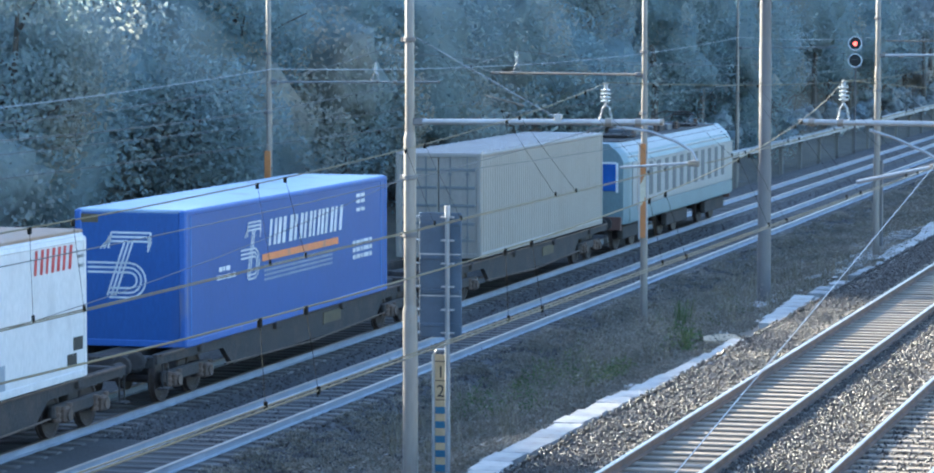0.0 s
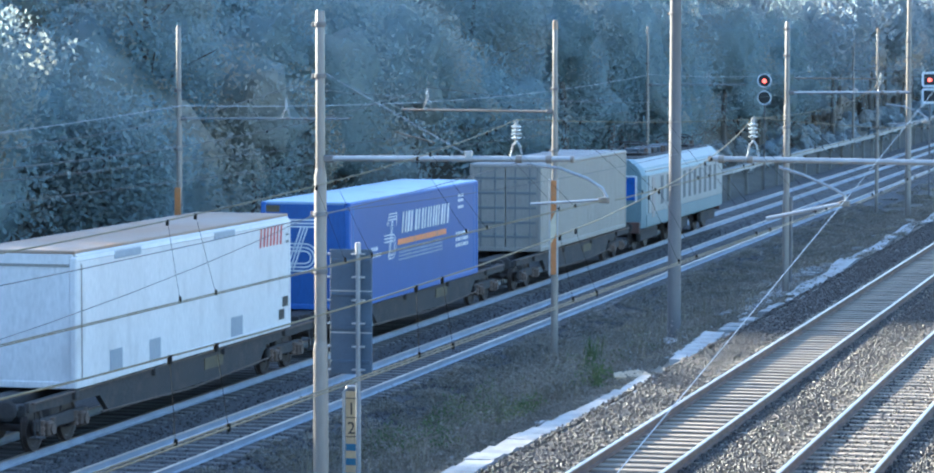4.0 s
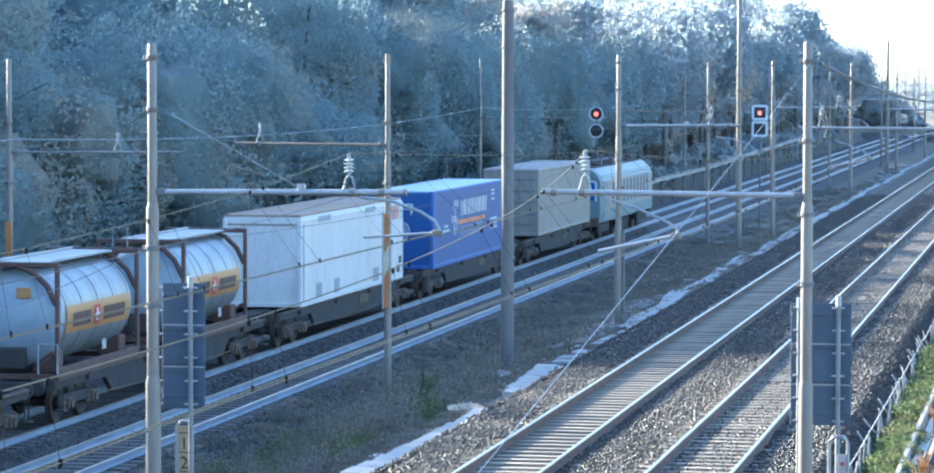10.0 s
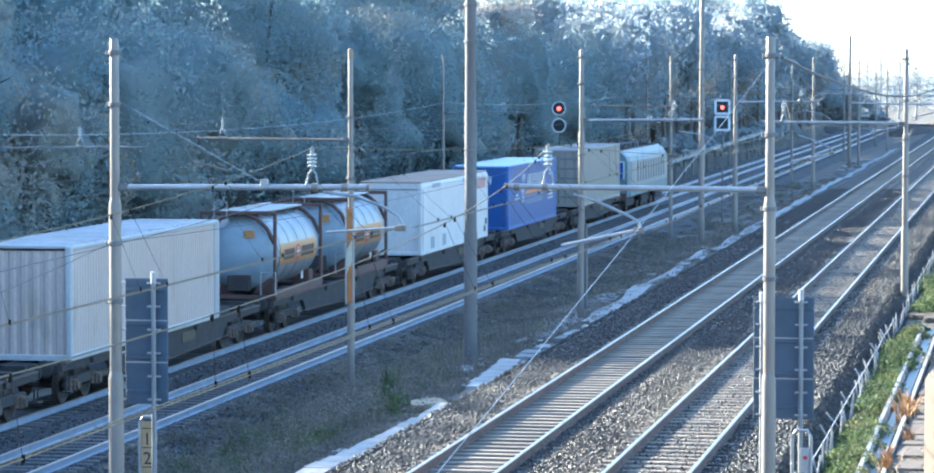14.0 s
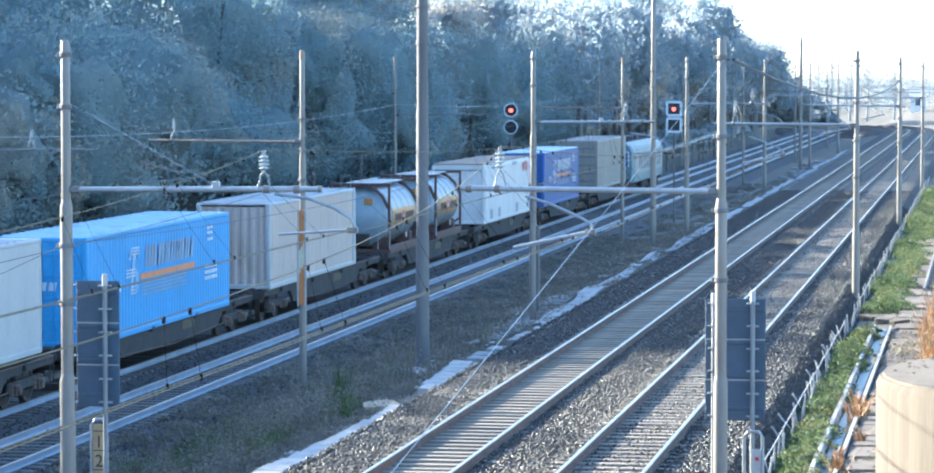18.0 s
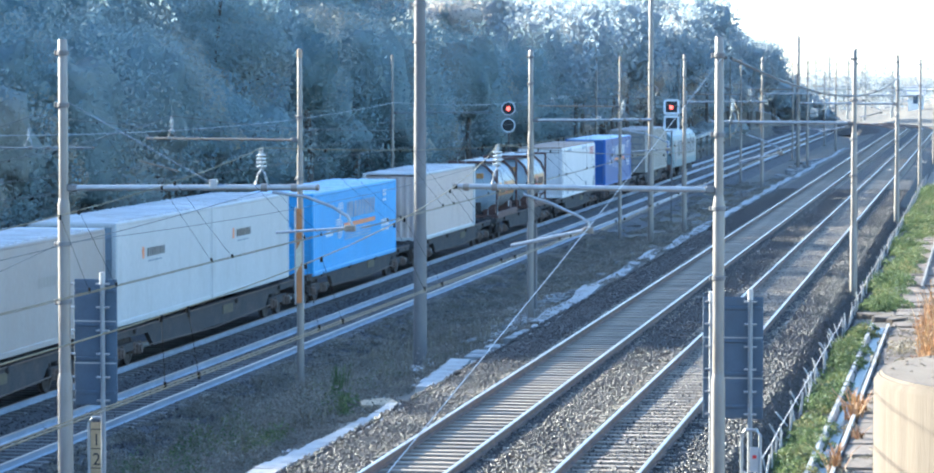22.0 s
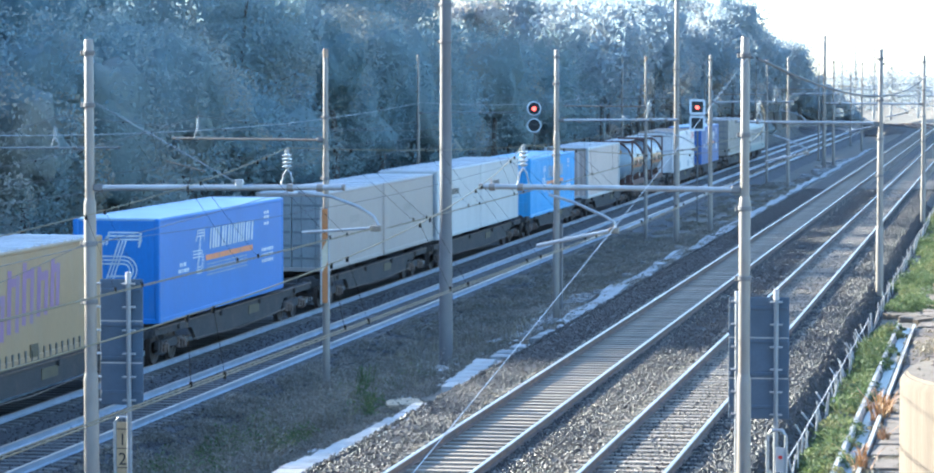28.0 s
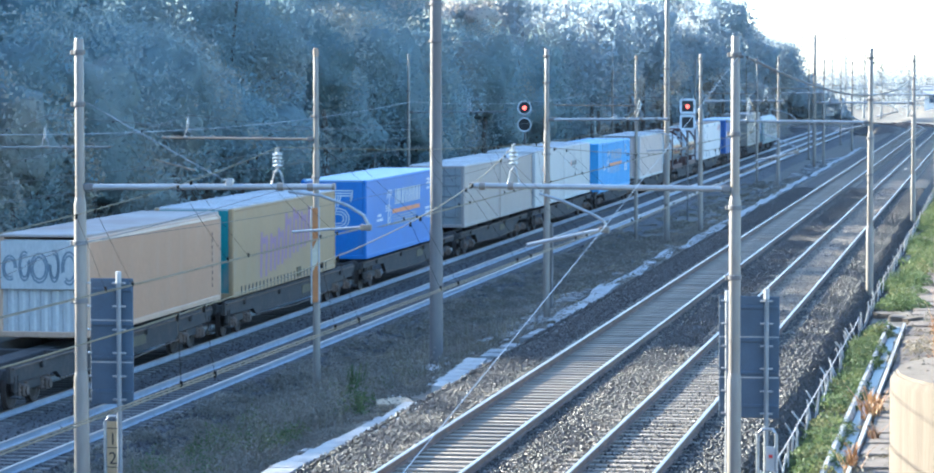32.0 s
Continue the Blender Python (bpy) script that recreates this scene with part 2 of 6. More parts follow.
    def sweep(self, prof, path, k=0, closed=True, caps=True):
        """A cross-section of (x, z) carried along path points (x, y, z) with level turns."""
        path = [Vector(p) for p in path]
        v, f, n = [], [], len(prof)
        for i, p in enumerate(path):
            d = path[min(i + 1, len(path) - 1)] - path[max(i - 1, 0)]
            s = Vector((d.y, -d.x, 0)).normalized()
            v += [tuple(p + s * a + Vector((0, 0, b))) for a, b in prof]
        m = n if closed else n - 1
        for i in range(len(path) - 1):
            f += [(i * n + j, (i + 1) * n + j, (i + 1) * n + (j + 1) % n, i * n + (j + 1) % n) for j in range(m)]
        if caps and closed:
            f += [tuple(range(n)), tuple(reversed(range((len(path) - 1) * n, len(path) * n)))]
        return self.add(v, f, k)

    def strip(self, pts, w, axis, lift, k=0):
        """A flat painted band of width w through points in the plane at lift across the axis ('x' or 'y')."""
        for (a, b), (c, d) in zip(pts, pts[1:]):
            ln = math.hypot(c - a, d - b) or 1
            nx, nz = -(d - b) / ln * w / 2, (c - a) / ln * w / 2
            q = [(a + nx, b + nz), (c + nx, d + nz), (c - nx, d - nz), (a - nx, b - nz)]
            v = [(lift, u, z) if axis == "x" else (u, lift, z) for u, z in q]
            self.add(v, [(0, 1, 2, 3)], k)
        return self

    def data(self, name, mats, smooth=False):
        me = bpy.data.meshes.new(name)
        me.from_pydata(self.v, [], self.f)
        for m in mats if isinstance(mats, (list, tuple)) else [mats]:
            me.materials.append(m)
        if any(self.k):
            me.polygons.foreach_set("material_index", self.k)
        if smooth:
            me.polygons.foreach_set("use_smooth", [True] * len(me.polygons))
            me.set_sharp_from_angle(angle=radians(40))
        bm = bmesh.new()
        bm.from_mesh(me)
        bmesh.ops.recalc_face_normals(bm, faces=bm.faces)
        bm.to_mesh(me)
        bm.free()
        return me


def part(name, g, mats, parent, label="", smooth=False):
    ob = new(name, g.data(name, mats, smooth))
    ob.parent = parent
    return tagged(ob, label)


def thing(name, label, category, group="", at=None, kind=""):
    e = tagged(new(name), label, category, group, kind)
    if at is not None:
        e.matrix_basis = at
    return e


def raw_mesh(name, verts, faces, m):
    """A mesh straight from numpy arrays of corners and four-sided faces."""
    me = bpy.data.meshes.new(name)
    me.vertices.add(len(verts))
    me.vertices.foreach_set("co", np.ascontiguousarray(verts, dtype=np.float32).ravel())
    w = faces.shape[1]
    me.loops.add(faces.size)
    me.loops.foreach_set("vertex_index", np.ascontiguousarray(faces, dtype=np.int32).ravel())
    me.polygons.add(len(faces))
    me.polygons.foreach_set("loop_start", np.arange(0, faces.size, w, dtype=np.int32))
    me.materials.append(m)
    me.update(calc_edges=True)
    return me


# ---- plan ----
RISE = 1.1                                   # the two upper tracks lie this much higher
TRACKS = ((-24.38, 0.0), (-20.95, 0.0), (-10.13, RISE), (-6.75, RISE))
BEND_Y, BEND_R = 376.0, 150.0                # the upper tracks bend away to the hill's side here
LOW_BEND_Y = 414.0                           # the lower tracks bend later


def along(x, s, z=0.0):
    """The place x metres across the line and s metres along it."""
    start = BEND_Y if x > -17 else LOW_BEND_Y
    if s <= start:
        return Vector((x, s, z))
    w = (s - start) / BEND_R
    r = BEND_R + x
    return Vector((-BEND_R + r * math.cos(w), start + r * math.sin(w), z))


def stations(a, b, step=20.0):
    out, s = [], a
    while s < b:
        out.append(s)
        s += step if s < BEND_Y - step else 6.0
    return out + [b]


def hill_top(y):
    return 16.0 + 1.5 * math.sin(y * 0.021) + 2.0 * min(1, max(0, (y - 250) / 120)) - 15.5 * min(1, max(0, (y - 395) / 150))


def ground_z(x, y):
    w = noise.noise((x * 0.22, y * 0.16, 1.7)) * 0.22
    if x < -30.5:
        return min(-0.4 + (-30.5 - x) * 0.62, max(0.2, hill_top(y) - 5.5)) + w * 4 * min(1, (-30.5 - x) / 6)
    if x < -17.2:
        return -0.55 + w * 0.2
    if x < -13.4:
        return -0.5 + 0.85 * (x + 17.2) / 3.8 + w
    if x < -4.2:
        return 0.3
    return 0.42 + w * 0.4 + 0.05 * max(0, min(x + 4.2, 8))


# ---- ground ----
gx = [-1500, -700, -350, -200, -130, -100, -85, -72, -64] + [-60 + 1.6 * i for i in range(19)] + [-29.2 + 0.9 * i for i in range(33)] + [2, 5, 10, 20, 45, 100, 250, 700, 1500]
gy = [-120, -40, 0, 15, 25] + [30 + 1.5 * i for i in range(100)] + [182 + 8 * i for i in range(60)] + [675, 720, 780, 860, 950, 1100, 1400, 2000, 3200, 4500]
far_drop = lambda x, y: ground_z(x, y) if -66 < x < 20 else (max(-0.4, hill_top(y) - 5.5) if x < 0 else 0.8)
gv = [(x, y, far_drop(x, y)) for y in gy for x in gx]
nx = len(gx)
gf = [(j * nx + i, j * nx + i + 1, (j + 1) * nx + i + 1, (j + 1) * nx + i) for j in range(len(gy) - 1) for i in range(nx - 1)]
ground = new("ground", Geo().add(gv, gf).data("ground", SOIL, True))
tagged(ground, "dark soil with dry grass and leaf litter", "ground", kind="structure")


def bed(name, xa, xb, z, drop, m):
    g = Geo()
    prof = [(xa - 1.2, z - drop), (xa, z - 0.06), (xa + 0.5, z), (xb - 0.5, z), (xb, z - 0.06), (xb + 1.2, z - drop)]
    v = []
    ss = stations(20, 426 if xa > -17 else 470, 12)
    for s in ss:
        more = 0.3 if s > 368 else 0.0
        v += [tuple(along(x, s, h - (more if j in (0, 5) else 0) + noise.noise((x, s * 0.3, 4)) * 0.03)) for j, (x, h) in enumerate(prof)]
    n = len(prof)
    g.add(v, [(i * n + j, i * n + j + 1, (i + 1) * n + j + 1, (i + 1) * n + j) for i in range(len(ss) - 1) for j in range(n - 1)])
    return tagged(new(name, g.data(name, m, True)), "bed of grey brown crushed stone ballast", "ballast", kind="structure")


bed("ballast_bed_lower", -27.2, -19.55, -0.2, 0.5, BALLAST_LOW)
bed("ballast_bed_upper", -12.5, -4.6, RISE - 0.2, 0.9, BALLAST)


# ---- tracks ----
def rail_mesh(x, z):
    foot = [(-0.065, -0.17), (0.065, -0.17), (0.065, -0.155), (0.012, -0.135), (0.012, -0.045), (0.036, -0.035), (0.036, -0.012), (-0.036, -0.012), (-0.036, -0.035), (-0.012, -0.045), (-0.012, -0.135), (-0.065, -0.155)]
    head = [(-0.037, -0.022), (0.037, -0.022), (0.037, -0.006), (0.026, 0.0), (-0.026, 0.0), (-0.037, -0.006)]
    path = [along(x, s, z) for s in stations(20, 424 if x > -17 else 468, 15)]
    return Geo().sweep(foot, path), Geo().sweep(head, path)


sleeper_mesh = Geo().box(-1.2, 1.2, -0.12, 0.12, -0.14, 0.0, 0.02).data("sleeper", SLEEPER)
low_sleeper_mesh = Geo().box(-1.25, 1.25, -0.12, 0.12, -0.14, 0.0, 0.02).data("sleeper", SLEEPER_LOW)
for x, z in TRACKS:
    tr = thing("track", "straight railway track with polished rails on concrete sleepers", "track", "tracks of the line", kind="structure")
    for sx in (-0.7525, 0.7525):
        web, head = rail_mesh(x + sx, z)
        r = part("rail", web, RAIL_SIDE if z else RAIL_PALE, tr, "rusty rail web with foot" if z else "rail web with foot, sky sheen in its colour")
        part("rail_head", head, RAIL_TOP, r, "polished steel running surface")
    far = Geo()
    for i in range(620):
        s = 30 + 0.6 * i + random.uniform(-0.02, 0.02)
        p = along(x, s, z - 0.165 + random.uniform(-0.008, 0.008))
        if i < 290:
            ob = new("sleeper", sleeper_mesh if z else low_sleeper_mesh)
            ob.parent = tr
            ob.matrix_basis = Matrix.Translation(p) @ pose(0, 0, 0, 0, 0, random.uniform(-0.8, 0.8))
        else:
            far.box(p.x - 1.2, p.x + 1.2, p.y - 0.13, p.y + 0.13, p.z - 0.14, p.z)
    part("far_sleepers", far, SLEEPER if z else SLEEPER_LOW, tr, "far concrete sleepers")["kind"] = "stuff"


# ---- masts and overhead line ----
def mast(x, y, z0, z1, r=(0.078, 0.102, 0.13), steps=(0.37, 0.7), material=GALV, label="", bands=(0.45, 0.62, 0.8), lean=0.0):
    """A stepped tubular mast: three lengths of tube, thinner upwards, with bands."""
    h = z1 - z0
    e = thing("catenary_mast", label or "stepped galvanised steel tube mast of the overhead line", "mast", "overhead line masts", pose(x, y, z0, 0, lean))
    za, zb = h * steps[0], h * steps[1]
    part("lower_tube", Geo().lathe((0, 0, -0.5), (0, 0, 1), [(0, r[2]), (za + 0.38, r[2] * 0.97), (za + 0.5, r[1])], 16), material, e, smooth=True)
    part("middle_tube", Geo().lathe((0, 0, za), (0, 0, 1), [(0, r[1]), (zb - za - 0.12, r[1]), (zb - za, r[0])], 16), material, e, smooth=True)
    part("upper_tube", Geo().lathe((0, 0, zb), (0, 0, 1), [(0, r[0]), (h - zb - 0.02, r[0] * 0.96), (h - zb, r[0] * 0.85)], 16), material, e, smooth=True)
    for b in bands:
        rr = (r[2] if b < steps[0] else r[1] if b < steps[1] else r[0]) + 0.022
        g = Geo().lathe((0, 0, h * b), (0, 0, 1), [(0, rr - 0.01), (0.01, rr), (0.07, rr), (0.08, rr - 0.01)], 16)
        g.box(-rr - 0.04, -rr + 0.02, -0.03, 0.03, h * b - 0.01, h * b + 0.08, 0.01)
        part("band", g, POLE_DULL, e, "dark bolted steel band")
    part("footing", Geo().box(-0.3, 0.3, -0.3, 0.3, -0.8, -0.15, 0.03), CONC, e, "square concrete footing")
    return e


def insulator(e, x, z0, z1, name="insulator", slim=1.0):
    """An upright stack of sheds on a small A-frame."""
    h = z1 - z0
    f = Geo().tube([(x - 0.1, 0, z0), (x - 0.06, 0, z0 + h * 0.3), (x, 0, z0 + h * 0.42)], 0.018)
    f.tube([(x + 0.1, 0, z0), (x + 0.06, 0, z0 + h * 0.3), (x, 0, z0 + h * 0.42)], 0.018)
    ob = part(name, f, GALV_PIPE, e, "glazed insulator stack on a steel frame")
    q = 0.085 * slim
    prof = [(0, 0.035 * slim)]
    for i in range(4):
        d = h * (0.02 + 0.1 * i)
        prof += [(d, 0.035 * slim), (d + h * 0.03, q), (d + h * 0.055, q), (d + h * 0.07, 0.035 * slim)]
    part("insulator_body", Geo().lathe((x, 0, z0 + h * 0.45), (0, 0, 1), prof + [(h * 0.5, 0.03), (h * 0.55, 0.045)], 12), INSUL, ob, smooth=True)


def cantilever(e, z, x_end, x_ins, z_ins, x_tie, z_tie, steady=None, reg=None, side=0.16, thick=0.048, reg_r=0.022, tube=GALV_PIPE, slim=1.0):
    """The level tube of a mast, with tie rod, insulator and steady arm; z is its height over the mast's foot."""
    s = 1 if x_end > 0 else -1
    arm = Geo().cyl((s * side, 0, z), (x_end, 0, z + 0.03), thick, n=12)
    ob = part("cantilever", arm, tube, e, "level steel tube over the track", True)
    part("end_cap", Geo().cyl((x_end - s * 0.02, 0, z + 0.03), (x_end + s * 0.03, 0, z + 0.03), thick + 0.007, n=12), GALV, ob)
    part("socket", Geo().box(min(s * 0.06, s * 0.24), max(s * 0.06, s * 0.24), -0.05, 0.05, z - 0.06, z + 0.06, 0.02), POLE_DULL, ob, "dark bolted pole bracket")
    for u in (x_ins + s * 0.05, x_ins + s * 0.55):
        part("sleeve", Geo().cyl((u - 0.05, 0, z + 0.02), (u + 0.05, 0, z + 0.02), thick + 0.018, n=12), GALV, ob)
    if z_tie:
        t = Geo().tube([(s * 0.1, 0, z_tie), (x_tie, 0, z + 0.07)], 0.009)
        t.box(x_tie - 0.06, x_tie + 0.06, -0.05, 0.05, z + 0.03, z + 0.15, 0.01)
        part("tie_rod", t, GALV_PIPE, e, "thin slanting tie rod")
    insulator(e, x_ins, z + 0.06, z_ins, slim=slim)
    if steady:
        part("steady_arm", Geo().tube(steady, thick * 0.55, 8), tube, e, "bowed galvanised steady arm", True)
    if reg:
        part("registration_arm", Geo().tube(reg, reg_r, 8), GALV_PIPE, e, "short level registration arm", True)
        part("contact_clamp", Geo().box(reg[-1][0] - 0.1, reg[-1][0] + 0.08, -0.05, 0.05, reg[-1][2] - 0.06, reg[-1][2] + 0.04, 0.01), GALV, e, "cluster of wire clamps")


# supports along the two upper tracks
SPAN3 = [-8.0, 48.64, 99.3, 153.4, 209.0, 262.0, 312.0, 360.0]
SPAN4 = [-8.0, 52.62, 103.0, 153.0, 203.0, 253.0, 303.0, 352.0]
ARM_Z = 6.28
for i, y in enumerate(SPAN3[1:]):
    x = (-14.95, -14.65, -14.86, -14.95, -14.9, -14.9, -14.9)[i]
    e = mast(x, y, 0.0, (8.72, 8.88, 9.0, 9.1, 9.1, 9.1, 9.1)[i], label="" if i else "tall stepped galvanised tube mast beside a dark sign board", bands=(0.97, 0.872, 0.61, 0.5))
    if i == 1:
        part("cable_duct", Geo().box(0.1, 0.2, -0.08, 0.08, 0.4, 3.2, 0.02), POLE_DULL, e, "dark cable duct")
    d = -10.13 - x
    az = (0, 0.3, 0.35, 0.35, 0.35, 0.35, 0.35)[i]
    cantilever(e, ARM_Z + az, d - 0.55, d - 1.48, 6.94 + az, d - 2.28, 7.68 + az,
               [(d - 1.3, 0.0, ARM_Z - 0.05), (d - 0.75, 0.0, ARM_Z - 0.12), (d - 0.3, 0.0, 6.0), (d - 0.05, 0, 5.85), (d + 0.04, 0, 5.68)],
               [(d - 1.24, 0, 5.57), (d, 0, 5.66)])
for i, y in enumerate(SPAN4[1:]):
    x = (-4.5, -4.3, -4.28, -4.2, -4.1, -4.1, -4.1)[i]
    e = mast(x, y, 0.5, (8.78, 8.92, 8.95, 8.95, 9.0, 9.0, 9.0)[i], r=(0.078, 0.1, 0.125), steps=(0.3, 0.67), label="stepped galvanised tube mast beside the outer track", bands=(0.957, 0.793, 0.64, 0.495))
    d = -6.75 - x
    az = (0, 0.3, 0.4, 0.4, 0.4, 0.4, 0.4)[i]
    cantilever(e, ARM_Z - 0.62 + az, d - 2.35, d - 1.6, 6.42 + az, d - 0.5, 0,
               [(d - 1.15, 0, ARM_Z - 0.72), (d - 0.7, 0, ARM_Z - 0.86), (d - 0.16, 0, 5.18), (d, 0, 5.08), (d + 0.02, 0, 4.96)],
               [(d - 1.36, 0, 4.66), (d, 0, 4.95)], reg_r=0.036)
    part("earth_bracket", Geo().box(0.02, 0.14, -0.02, 0.02, 7.9, 7.95, 0.01), POLE_DULL, e, "small top bracket")


def wire(name, pts, r, label, material=WIRE_M, n=5):
    ob = new(name, Geo().tube(pts, r, n).data(name, material, True))
    return tagged(ob, label, "wire", "wires of the overhead line")


def span_points(x0, y0, z0, x1, y1, z1, sag, n=14):
    return [(x0 + (x1 - x0) * u, y0 + (y1 - y0) * u, z0 + (z1 - z0) * u - sag * 4 * u * (1 - u)) for u in (i / n for i in range(n + 1))]


def line_over(ys, x_mess, z_mess, x_con, z_con, sag, label, stagger=0.2, dropper_every=5.6, twin=True, r=0.0075, material=WIRE_M, near_rise=0.0):
    """One track's messenger and contact wires from support to support, with droppers in pairs."""
    for i in range(len(ys) - 1):
        y0, y1 = ys[i], ys[i + 1]
        za, zb = z_mess[min(i, len(z_mess) - 1)], z_mess[min(i + 1, len(z_mess) - 1)]
        x_low, u0 = x_con + (x_mess - x_con) * 0.03, max(0.0, (1.45 - y0) / (y1 - y0))
        bow = lambda u: x_low + (x_mess - x_low) * (1 - 2 * u) ** 2
        us = [u0 + (1 - u0) * k / 16 for k in range(17)]
        mess = [(bow(u), y0 + (y1 - y0) * u, za + (zb - za) * u - sag * 4 * u * (1 - u)) for u in us]
        wire("messenger_wire", mess, r, "sagging messenger wire " + label, material)
        s0, s1 = (0, 0) if i == 0 else (stagger, -stagger) if i % 2 else (-stagger, stagger)
        zc = z_con + near_rise if i == 0 else z_con
        for k in ((-0.03, 0.03) if twin else (0,)):
            wire("contact_wire", [(x_con + s0 + k, max(y0, 1.45), zc), (x_con + s1 + k, y1, z_con)], r * 0.85, "taut contact wire " + label, material)
        if y0 < 200:
            n = int((y1 - y0) / dropper_every)
            for j in range(n):
                for q in ((-0.45, 0.45) if twin else (0,)):
                    u = (j + 0.5) / n + q / (y1 - y0)
                    if u < u0 + 0.02:
                        continue
                    zt = za + (zb - za) * u - sag * 4 * u * (1 - u)
                    zl = zc + (z_con - zc) * u
                    xc = x_con + s0 + (s1 - s0) * u + (0.03 if q > 0 else -0.03) * twin
                    xm = bow(u)
                    d = thing("dropper", "thin dropper with dark clamps between the wires", "wire dropper", "droppers of the overhead line", pose(0, y0 + (y1 - y0) * u, 0))
                    part("rod", Geo().tube([(xm, 0, zt), (xc, 0, zl)], 0.0022, 4), CLAMP, d)
                    part("clamp", Geo().box(xc - 0.012, xc + 0.012, -0.012, 0.012, zl - 0.01, zl + 0.05, 0.004), CLAMP, d, "dark lower clamp")
                    part("clamp", Geo().box(xm - 0.013, xm + 0.013, -0.02, 0.02, zt - 0.05, zt + 0.01, 0.004), CLAMP, d, "dark upper clamp")


line_over(SPAN3, -11.6, (6.95, 6.95, 7.25, 7.3), -10.13, 5.66, 0.54, "over an upper track")
line_over(SPAN4, -8.34, (6.92, 6.92, 7.22, 7.32), -6.75, 5.45, 0.78, "over the outer track", near_rise=0.2)

# lower tracks: masts at both sides
SPAN2 = [20.0, 79.4, 156.5, 235.8, 300.0, 360.0]
SPAN1 = [24.0, 80.0, 150.5, 232.0, 296.0, 356.0]
for i, y in enumerate(SPAN2[1:]):
    e = mast((-17.9, -18.47, -18.5, -18.5, -18.5)[i], y, -0.3, (8.75, 8.9, 9.0, 9.0, 9.0)[i], r=(0.068, 0.082, 0.1), material=GALV, label="slim galvanised mast with an orange plate beside the lower tracks" if i == 0 else "slim galvanised mast beside the lower tracks")
    cantilever(e, 6.67, -4.2, -3.5, 7.28, -2.0, 0,
               [(-4.4, 0, 6.1), (-3.3, 0, 5.82)], None, side=0.1, thick=0.032, tube=RUST_PIPE, slim=0.6)
    part("rusty_cap", Geo().lathe((0, 0, (8.75, 8.9, 9.0, 9.0, 9.0)[i] + 0.1), (0, 0, 1), [(0, 0.074), (0.22, 0.072), (0.24, 0.05)], 14), RUST_PIPE, e, "rust brown mast cap", True)
    if i == 0:
        pl = part("warning_plate", Geo().box(-0.075, 0.075, -0.16, -0.13, 2.35, 4.85, 0.01), ORANGE_PLATE, e, "tall orange mast plate")
        part("cream_band", Geo().add([(-0.075, -0.164, 3.15), (0.075, -0.164, 3.45), (0.075, -0.164, 4.05), (-0.075, -0.164, 3.75)], [(0, 1, 2, 3)]), SIGN_WHITE, pl, "slanting cream band")
        for u in (-0.105, 0.105):
            part("plate_rail", Geo().box(u - 0.02, u + 0.02, -0.17, -0.12, 2.3, 4.9, 0.008), GALV_PIPE, e, "pale steel edge rail")
for i, y in enumerate(SPAN1[1:]):
    e = mast((-28.66, -29.2, -29.2, -29.2, -29.2)[i], y, -0.4, (8.65, 9.0, 9.2, 9.2, 9.2)[i], r=(0.068, 0.082, 0.1), label="slim grey mast at the foot of the wooded slope", material=GALV)
    cantilever(e, 6.5, 4.9, 3.1, 7.1, 2.0, 0, None, None, side=0.1, thick=0.024, tube=POST_M, slim=0.6)
    if i == 0:
        part("warning_plate", Geo().box(-0.09, 0.09, -0.16, -0.13, 2.4, 4.6, 0.01), ORANGE_PLATE, e, "tall orange mast plate")
line_over(SPAN2, -21.4, (7.0,), -20.95, 5.4, 1.0, "over a lower track", dropper_every=9, twin=False, r=0.0085, material=POLE_DULL)
line_over(SPAN1, -25.4, (7.0,), -24.38, 5.4, 1.0, "over the goods train's track", dropper_every=9, twin=False, r=0.0085, material=POLE_DULL)

for a, b, za, zb in ((24.0, 80.0, 6.2, 6.45), (80.0, 150.5, 6.45, 6.62), (150.5, 232.0, 6.62, 6.7)):
    wire("feeder_wire", span_points(-28.6 if a < 100 else -29.1, a, za, -28.6 if b < 100 else -29.1, b, zb, 0.48), 0.012, "pale feeder wire along the foot of the slope", GALV_PIPE)

# plain tall masts without arms
mast(-15.46, 83.7, 0.0, 10.3, r=(0.16, 0.17, 0.19), material=POLE_DULL, label="tall dull grey steel mast without an arm", bands=(0.87, 0.97))
mast(-16.0, 148.3, -0.1, 12.5, r=(0.11, 0.125, 0.15), material=GALV, label="tall pale steel mast without an arm", bands=(0.6, 0.66))
mast(-15.75, 263.0, 0.0, 11.2, r=(0.14, 0.15, 0.17), label="tall far steel mast", bands=(0.7,))
wire("earth_wire", span_points(-4.46, 52.6, 8.42, -3.0, 1.45, 4.75, 0.1, 10), 0.004, "pale wire from a mast top down to the bridge", GALV_PIPE)
wire("slack_cable", span_points(-15.02, 48.64, 5.36, -15.0, 1.5, 5.36, 1.05, 16), 0.006, "slack dark cable from a mast bracket to the bridge", WIRE_D)
wire("slack_cable", span_points(-15.02, 48.64, 5.36, -14.75, 99.3, 5.6, 0.3, 12), 0.006, "slack dark cable between two masts", WIRE_D)
wire("jumper_wire", span_points(-11.6, 48.64, 6.24, -11.6, 1.5, 6.2, 0.36, 12), 0.006, "thin dark jumper wire", WIRE_D)
wire("feeder_wire", span_points(-4.3, 52.6, 8.42, -4.1, 152.8, 8.0, 0.85, 16), 0.028, "dark feeder wire sagging between masts", WIRE_D)
